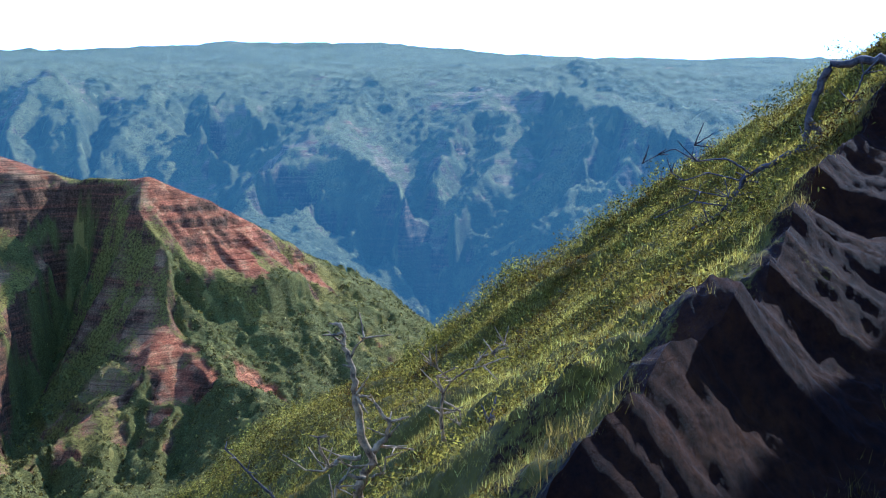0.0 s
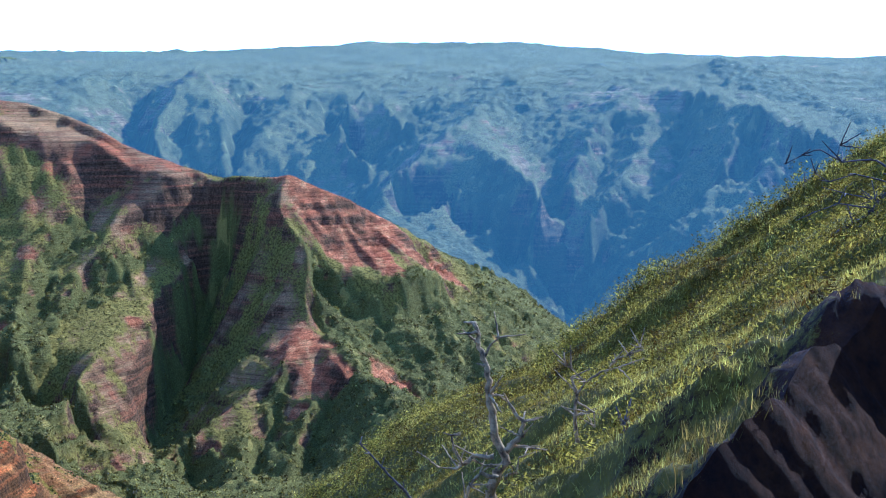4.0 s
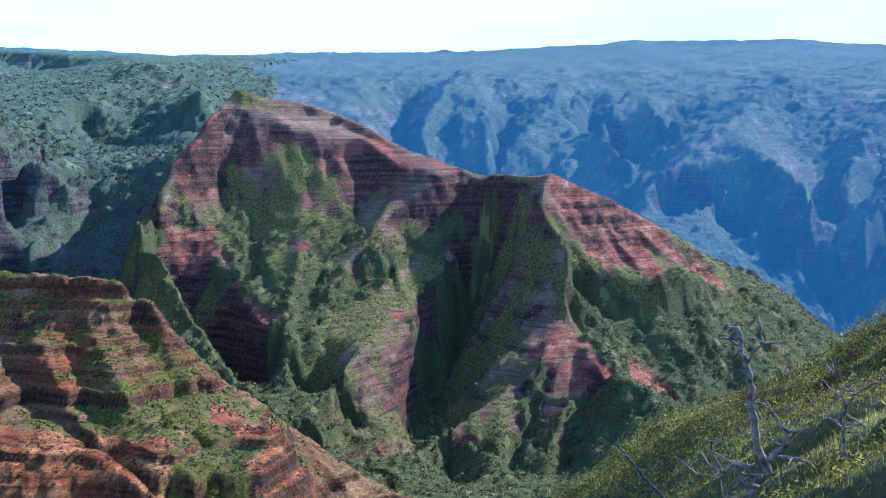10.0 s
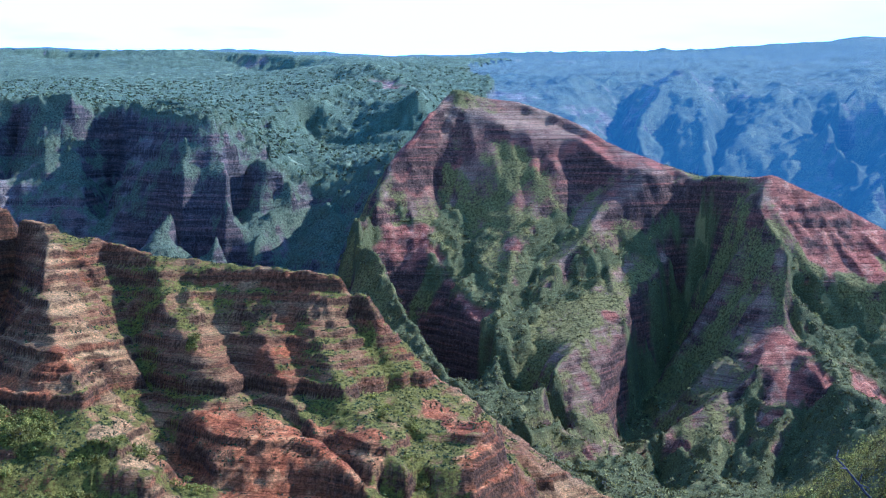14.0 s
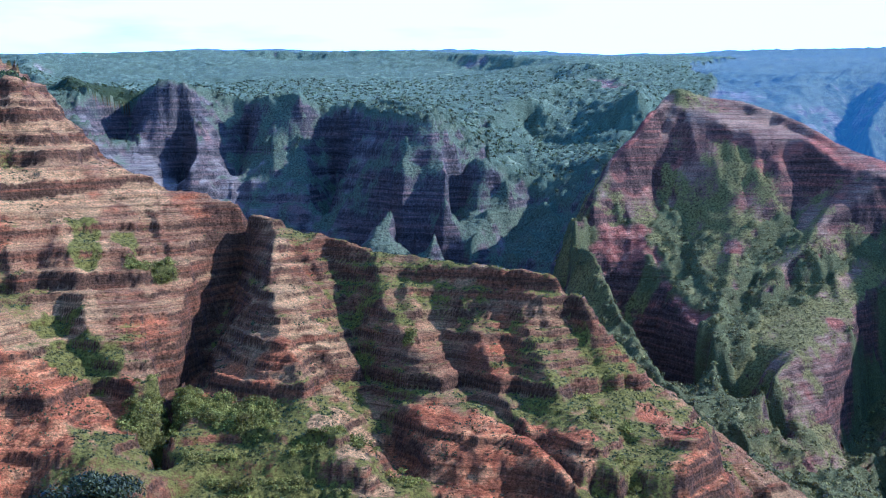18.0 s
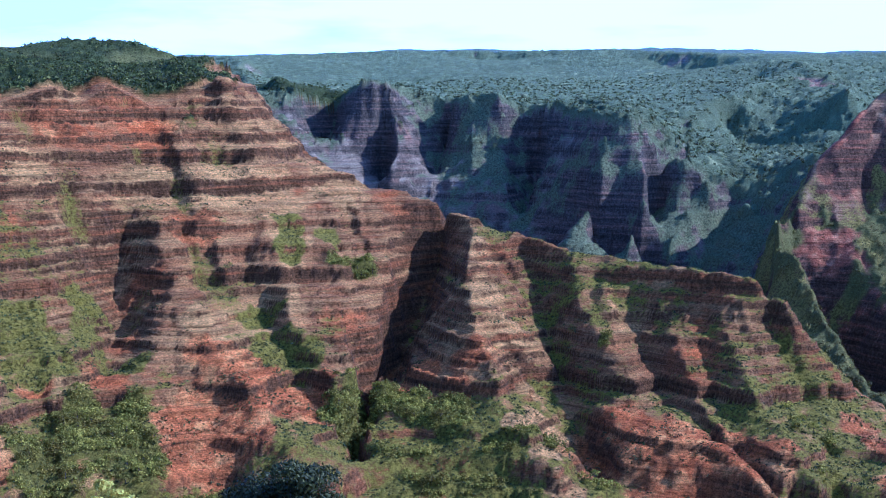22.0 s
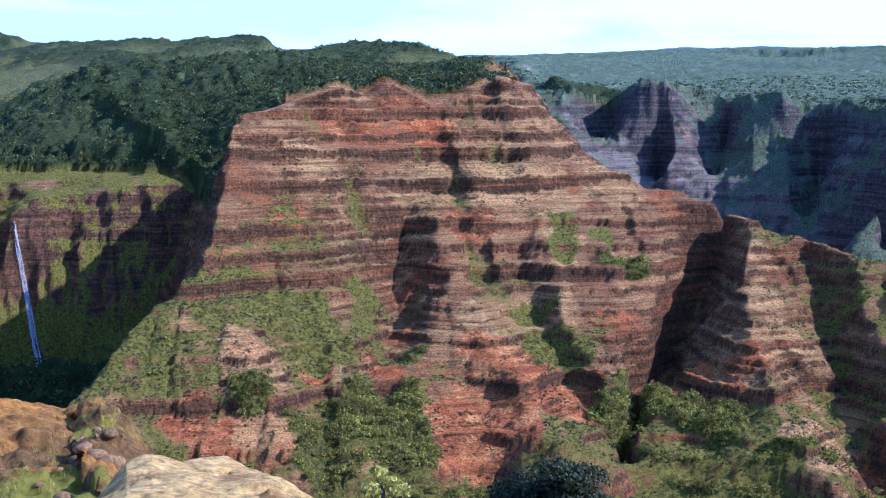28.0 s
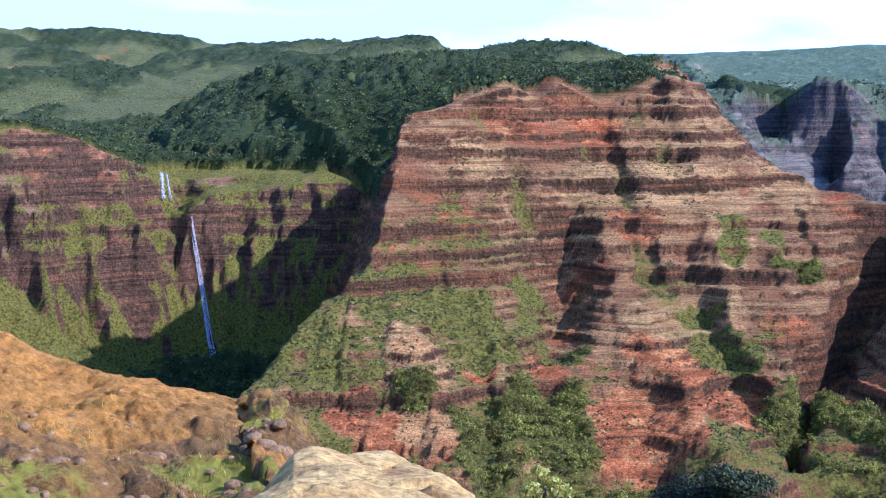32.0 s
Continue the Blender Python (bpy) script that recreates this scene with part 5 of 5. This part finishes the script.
dead_tree("tree_stump", STUMP, MAT_DARKWOOD, "short dark broken tree stump in the grass", "stump")
dead_tree("fallen_tree", [(kind_of, 0.6 * thick, 0.7 * thin, path) for kind_of, thick, thin, path in FALLEN], MAT_DARKWOOD, "dark fallen dead tree with bare crooked branches")

# ---- the rocky ground at the other side ----
P, V = loft(OUTCROP, OUTCROP_FOOT, (8, 12, 10), (4.0, 8.0, 6), 330, 0.5)
crags = np.abs(fbm(P[..., 0] / 1.4, P[..., 1] / 1.4, 4, 222))
P[..., 2] += (0.32 * fbm(P[..., 0] / 2.2, P[..., 1] / 2.2, 5, 221) + 0.20 * crags + 0.06 * fbm(P[..., 0] / 0.25, P[..., 1] / 0.25, 3, 225)) * np.where(V < 0.04, 0.5, 1)
patch = fbm(P[..., 0] / 2.6 + 5, P[..., 1] / 2.6, 4, 223)
bare = step(-11.5, -15.5, P[..., 0]) * (1 - step(0.25, 0.75, V))
OUT_P, OUT_V = P, V
OUT = tagged(grid_mesh("ochre_outcrop", P, MAT_OCHRE, moss=np.clip(0.05 + 0.7 * patch + 0.3 * step(0.15, 0.5, V) - 0.6 * bare, 0, 1), rust=np.clip(bare + 0.3 * patch, 0, 1)),
       "ochre and brown rocky slope with yellow-green moss patches", "rock slope")
P, V = loft(BLOCK, BLOCK_FOOT, (6, 10, 8), (3.0, 8.0, 6), 240, 0.2)
P[..., 2] += 0.25 * fbm(P[..., 0] / 1.1, P[..., 1] / 1.1, 5, 231) + 0.25 * np.abs(fbm(P[..., 0] / 0.8, P[..., 1] / 0.8, 3, 234))
P[..., 0] += 0.25 * fbm(P[..., 2] / 0.8, P[..., 1] / 0.9, 4, 232)
CRAG_P, CRAG_V = P, V
CRAG = tagged(grid_mesh("brown_crag", P, MAT_OCHRE, moss=np.clip(0.15 + 0.6 * fbm(P[..., 0] / 1.2, P[..., 1] / 1.2, 3, 233), 0, 1), rust=np.zeros(V.shape)), "brown split crag with a deep dark crack beside it", "rock")
P, V = loft(SLAB, SLAB_FOOT, (3, 4, 8), (2.0, 4.0, 6), 260, -0.35)
P[..., 2] += 0.09 * fbm(P[..., 0] / 0.9, P[..., 1] / 0.9, 6, 241) - 0.10 * step(0.90, 0.99, 1 - np.abs(fbm(P[..., 0] / 1.3, P[..., 1] / 1.3, 2, 242)))
tagged(grid_mesh("pale_boulder", P, MAT_SLAB), "pale tan weathered boulder with dark cracks", "boulder")


def stone_mesh(seed):
    """A blunt, angular loose stone about one metre across."""
    bm = bmesh.new()
    bmesh.ops.create_icosphere(bm, subdivisions=2, radius=0.5)
    pick_one = random.Random(seed)
    for v in bm.verts:
        v.co *= pick_one.uniform(0.88, 1.08) + 0.18 * math.sin(5 * v.co.x + seed) * math.cos(4 * v.co.y + 2 * seed)
        v.co.z *= 0.6
    me = bpy.data.meshes.new("stone")
    bm.to_mesh(me)
    bm.free()
    me.shade_smooth()
    for key, value in (("moss", 0.0), ("rust", 0.0)):
        me.attributes.new(key, "FLOAT", "POINT").data.foreach_set("value", np.full(len(me.vertices), value, np.float32))
    me.materials.append(MAT_STONE)
    return me


MAT_STONE = soil_material("loose_brown_stone", [(0.46, 0.25, 0.055), (0.34, 0.18, 0.045), (0.22, 0.12, 0.03)], 1.5, None, 0.05)
STONES = [stone_mesh(k) for k in range(6)]
for owner, P, V, count, biggest in ((OUT, OUT_P, OUT_V, 90, 0.34), (CRAG, CRAG_P, CRAG_V, 40, 0.4)):
    for k, p in enumerate(spots(P, V, count, 0.30, 0.98, 311, -9, 1)):
        ob = new("stone", STONES[k % 6])
        ob.parent = owner
        s = biggest * rng.uniform(0.25, 1.0) ** 2 + 0.08
        ob.matrix_basis = Matrix.Translation(Vector(p)) @ Matrix.Rotation(rng.uniform(0, 6.28), 4, "Z") @ Matrix.Rotation(rng.uniform(-0.5, 0.5), 4, "X") @ Matrix.Diagonal((s, s * rng.uniform(0.6, 1.1), s, 1))
g = spots(OUT_P, OUT_V, 5200, 0.25, 0.98, 312, 0.25, 0.01)
blades("outcrop_grass", g, rng.uniform(0.05, 0.16, len(g)), 0.05, 6, MAT_GRASS, 0.9, "short yellow-green grass tufts on the rocky slope")


# ---- where a line of sight meets the land ----
def sighted(turn, rise, nearer=0.0):
    """The place on the land in the direction turn, rise (degrees), as seen from the camera."""
    i = int(np.argmin(np.abs(TURN - turn)))
    hit = np.nonzero((Z[i] > EYE[2] + DIST * math.tan(radians(rise))) & (DIST > 300))[0]
    d = DIST[hit[0]] - nearer
    a = radians(turn)
    return np.array([d * math.sin(a), d * math.cos(a), EYE[2] + d * math.tan(radians(rise))])


MAT_WATER, n, l, b = material("falling_water")
streaks = n.new("ShaderNodeMapping")
streaks.inputs["Scale"].default_value = (1.2, 1.2, 0.06)
l.new(n.new("ShaderNodeNewGeometry").outputs["Position"], streaks.inputs[0])
foam = ramp(n, (0.35, (0.74, 0.60, 0.40)), (0.6, (0.98, 0.84, 0.62)))
l.new(noise_tex(n, l, streaks.outputs[0], 0.9, 5, 0.6), foam.inputs[0])
l.new(foam.outputs[0], b.inputs["Base Color"])
b.inputs["Roughness"].default_value = 0.5
gaps = ramp(n, (0.44, (0.04, 0.04, 0.04)), (0.60, (0.8, 0.8, 0.8)))
l.new(noise_tex(n, l, streaks.outputs[0], 1.7, 6, 0.7), gaps.inputs[0])
l.new(gaps.outputs[0], b.inputs["Alpha"])


def falling_water(name, lines, width, label):
    """A fall in strands that hang just clear of the cliff."""
    root = tagged(new(name), label, "waterfall")
    for turn0, rise0, turn1, rise1, w in lines:
        path = []
        for k in range(19):
            p = sighted(turn0 + (turn1 - turn0) * k / 18, rise0 + (rise1 - rise0) * k / 18, 2.5)
            if path and np.hypot(p[0], p[1]) > np.hypot(*path[-1][:2]):
                p = p * np.hypot(*path[-1][:2]) / np.hypot(p[0], p[1]) * [1, 1, 0] + [0, 0, EYE[2] + np.hypot(*path[-1][:2]) * math.tan(radians(rise0 + (rise1 - rise0) * k / 18))]
            path.append(p)
        part("strand", tube("strand", path, width * w, width * w * 1.6, 8, 0.35), MAT_WATER, root)
    return root


falling_water("waterfall", [(-28.05, -4.9, -27.27, -11.1, 1.0), (-28.02, -5.1, -27.16, -11.0, 0.8), (-28.04, -5.2, -27.40, -10.6, 0.7), (-28.06, -5.6, -27.34, -11.2, 0.8)], 0.75, "tall thin white waterfall down a brown cliff")
falling_water("waterfall", [(-29.35, -2.9, -29.25, -4.1, 1.0), (-29.1, -3.0, -28.95, -4.1, 0.6)], 1.5, "short upper white waterfall at the cliff's rim")

# ---- trees ----
MAT_SHRUB = leaf_material("pale_shrub_leaves", (0.50, 0.42, 0.03), (0.85, 0.72, 0.09), 0.5)
MAT_DARKTREE = leaf_material("dark_tree_leaves", (0.045, 0.045, 0.010), (0.11, 0.105, 0.02), 0.25)
MAT_GULLY = leaf_material("gully_tree_leaves", (0.21, 0.185, 0.008), (0.60, 0.50, 0.03), 0.4)


def tree(name, turn, rise, dist, height, spread, leaf, leaves, mat, label, clumps):
    """A tree whose top shows in the given direction: trunk, limbs and a crown of leaf clumps."""
    a = radians(turn)
    top = EYE[2] + dist * math.tan(radians(rise))
    root = tagged(new(name), label, "tree")
    root.location = (dist * math.sin(a), dist * math.cos(a), top - height)
    part("trunk", tube("trunk", [(0, 0, -1), (0.2, 0.1, height * 0.4), (0, 0, height * 0.85)], 0.035 * height * 0.6, 0.012 * height * 0.6, 8), MAT_DARKWOOD, root)
    c = []
    for k in range(clumps):
        t = 2.4 * k
        r = spread * math.sqrt((k + 0.5) / clumps)
        z = height * (0.95 - 0.42 * (r / spread) ** 2) - random.uniform(0, 0.18) * height
        c.append((r * math.cos(t), r * math.sin(t), z))
        if k % 4 == 0:
            part("limb", tube("limb", [(0, 0, height * 0.45), (0.5 * c[-1][0], 0.5 * c[-1][1], height * 0.62), c[-1]], 0.10, 0.03, 6), MAT_DARKWOOD, root)
    co, tri = leaf_cloud(np.array(c), np.full(clumps, spread * 2.2 / math.sqrt(clumps)) * rng.uniform(0.7, 1.3, clumps), leaves, leaf)
    crown = triangles("crown", co, tri, mat, "", "", "")
    crown.parent = root
    return root


tree("shrub", -12.0, -15.3, 45, 10.8, 1.1, 0.10, 200, MAT_SHRUB, "pale yellow-green leafy treetop below the rim", 34)
tree("dark_tree", -3.9, -14.9, 100, 23, 6.0, 0.17, 620, MAT_DARKTREE, "large dark blue-green treetop below the rim", 46)
tree("dark_tree", -5.9, -15.2, 112, 25, 3.0, 0.16, 420, MAT_DARKTREE, "large dark blue-green treetop below the rim", 26)

# leafy trees in the gullies at the foot of the red ridge
ok = (WOOD > 0.5) & (OWN == 1) & (D > 740) & (D < 1120) & (np.abs(np.degrees(A)) < 40) & (CROWN > 0.6)
pick = np.argwhere(ok)
pick = pick[rng.permutation(len(pick))[:2000]]
c = np.stack([X[pick[:, 0], pick[:, 1]], Y[pick[:, 0], pick[:, 1]], Z[pick[:, 0], pick[:, 1]] + 0.5], 1)
co, tri = leaf_cloud(c, rng.uniform(1.6, 4.4, len(c)), 42, 0.75, 1.0)
triangles("gully_trees", co, tri, MAT_GULLY, "leafy green trees filling the gullies of the ridge", "trees")

# the canopy of the tableland behind the red ridge and of the waterfall's hills
ok = (WOOD > 0.6) & ((OWN == 1) | (OWN == 3) | (OWN == 2)) & (D > 1180) & (D < 2350) & (np.abs(np.degrees(A)) < 38) & (CROWN > 0.8)
pick = np.argwhere(ok)
near = rng.uniform(0, 1, len(pick)) < (1250 / D[pick[:, 0], pick[:, 1]]) ** 1.5
pick = pick[near]
pick = pick[rng.permutation(len(pick))[:7600]]
c = np.stack([X[pick[:, 0], pick[:, 1]], Y[pick[:, 0], pick[:, 1]], Z[pick[:, 0], pick[:, 1]] - 1.0], 1)
co, tri = leaf_cloud(c, rng.uniform(2.8, 5.6, len(c)), 15, 1.6, 0.9)
MAT_CANOPY = leaf_material("canopy_leaves", (0.06, 0.068, 0.009), (0.23, 0.215, 0.024), 0.25)
triangles("forest_trees", co, tri, MAT_CANOPY, "dense dark green forest on the tableland", "forest")

ok = (WOOD > 0.6) & (OWN == 4) & (D > 1850) & (D < 3200) & (np.degrees(A) > -8) & (np.degrees(A) < 28) & (CROWN > 0.7)
pick = np.argwhere(ok)
pick = pick[rng.permutation(len(pick))[:4500]]
c = np.stack([X[pick[:, 0], pick[:, 1]], Y[pick[:, 0], pick[:, 1]], Z[pick[:, 0], pick[:, 1]] - 1.5], 1)
co, tri = leaf_cloud(c, rng.uniform(3.0, 6.0, len(c)), 12, 2.2, 0.9)
# Lighter than the near canopy, with distance haze mixed into the leaf tones.
MAT_PLATEAU = leaf_material("haze_paled_leaves", (0.10, 0.105, 0.028), (0.27, 0.265, 0.065), 0.25)
triangles("tableland_trees", co, tri, MAT_PLATEAU, "green forest on the far tableland and its slope", "forest")

# low dark shrubs dotted over the ledges of the red ridge
ok = (OWN == 1) & (D > 780) & (D < 1300) & (STEEP < 1.3) & (FINE + 0.6 * BROAD + 0.8 * GRASS > 0.35) & (Z < 370) & (np.abs(np.degrees(A)) < 38)
pick = np.argwhere(ok)
pick = pick[rng.permutation(len(pick))[:10000]]
c = np.stack([X[pick[:, 0], pick[:, 1]], Y[pick[:, 0], pick[:, 1]], Z[pick[:, 0], pick[:, 1]]], 1)
co, tri = leaf_cloud(c, rng.uniform(0.6, 1.9, len(c)) * rng.uniform(0.6, 1.3, len(c)), 9, 0.7, 0.9)
MAT_SCRUB = leaf_material("ledge_shrub_leaves", (0.05, 0.062, 0.012), (0.17, 0.17, 0.03), 0.25)
triangles("ledge_shrubs", co, tri, MAT_SCRUB, "low dark green shrubs dotted over the ledges", "shrubs")

# scattered trees on the bowl and the flanks below the pyramid peaks
ok = (WOOD > 0.4) & ((OWN == 5) | (OWN == 0)) & (np.degrees(A) > 10) & (np.degrees(A) < 56) & (D > 1100) & (D < 2000) & (CROWN > 0.72)
pick = np.argwhere(ok)
pick = pick[rng.permutation(len(pick))[:4500]]
c = np.stack([X[pick[:, 0], pick[:, 1]], Y[pick[:, 0], pick[:, 1]], Z[pick[:, 0], pick[:, 1]] - 0.6], 1)
co, tri = leaf_cloud(c, rng.uniform(2.2, 4.8, len(c)), 16, 1.4, 0.9)
MAT_BOWL = leaf_material("flank_tree_leaves", (0.13, 0.11, 0.018), (0.46, 0.38, 0.05), 0.3)
triangles("bowl_trees", co, tri, MAT_BOWL, "yellow-green trees on the flanks below the peaks", "trees")

ok = (OWN == 5) & (GRASS + 0.4 * FINE > 0.35) & (STEEP < 1.6) & (np.degrees(A) > 14) & (np.degrees(A) < 58) & (D > 1150) & (D < 1950)
pick = np.argwhere(ok)
pick = pick[rng.permutation(len(pick))[:9000]]
c = np.stack([X[pick[:, 0], pick[:, 1]], Y[pick[:, 0], pick[:, 1]], Z[pick[:, 0], pick[:, 1]]], 1)
co, tri = leaf_cloud(c, rng.uniform(0.8, 2.6, len(c)), 7, 1.0, 0.9)
MAT_BRUSH = leaf_material("peak_brush_leaves", (0.10, 0.085, 0.016), (0.42, 0.33, 0.05), 0.3)
triangles("peak_brush", co, tri, MAT_BRUSH, "green brush dotted over the flanks of the peaks", "shrubs")


def gully_tree(height, spread):
    """A small spreading tree: trunk, three limbs and a crown of leaf clumps."""
    root = tagged(new("tree"), "leafy green tree growing in a gully of the ridge", "tree", "trees in the gullies")
    part("trunk", tube("trunk", [(0, 0, -2), (0.15, 0.1, height * 0.35), (0, 0, height * 0.75)], 0.28, 0.10, 7), MAT_DARKWOOD, root)
    c = []
    for k in range(9):
        r = spread * math.sqrt((k + 0.4) / 9)
        c.append((r * math.cos(2.4 * k), r * math.sin(2.4 * k), height * (0.92 - 0.35 * (r / spread) ** 2)))
        if k % 3 == 1:
            part("limb", tube("limb", [(0, 0, height * 0.4), (0.5 * c[-1][0], 0.5 * c[-1][1], height * 0.6), c[-1]], 0.13, 0.05, 6), MAT_DARKWOOD, root)
    co, tri = leaf_cloud(np.array(c), rng.uniform(0.38, 0.6, 9) * spread, 30, 0.5, 0.9)
    triangles("crown", co, tri, MAT_GULLY, "", "", "").parent = root
    return root


ok = (((COPSE > 0.4) & (OWN == 1)) | ((WOOD > 0.5) & (OWN == 1) & (D < 1000))) & (D > 780) & (D < 1120) & (np.abs(np.degrees(A)) < 36)
pick = np.argwhere(ok)
pick = pick[rng.permutation(len(pick))[:90]]
models = [gully_tree(6.5, 3.0), gully_tree(8.0, 3.4), gully_tree(5.0, 2.6)]
for k, (i, j) in enumerate(pick):
    m = Matrix.Translation((X[i, j], Y[i, j], Z[i, j] - 0.6)) @ Matrix.Rotation(rng.uniform(0, 6.28), 4, "Z")
    if k < 3:
        models[k].matrix_basis = m
    else:
        copy_thing(models[k % 3], m)
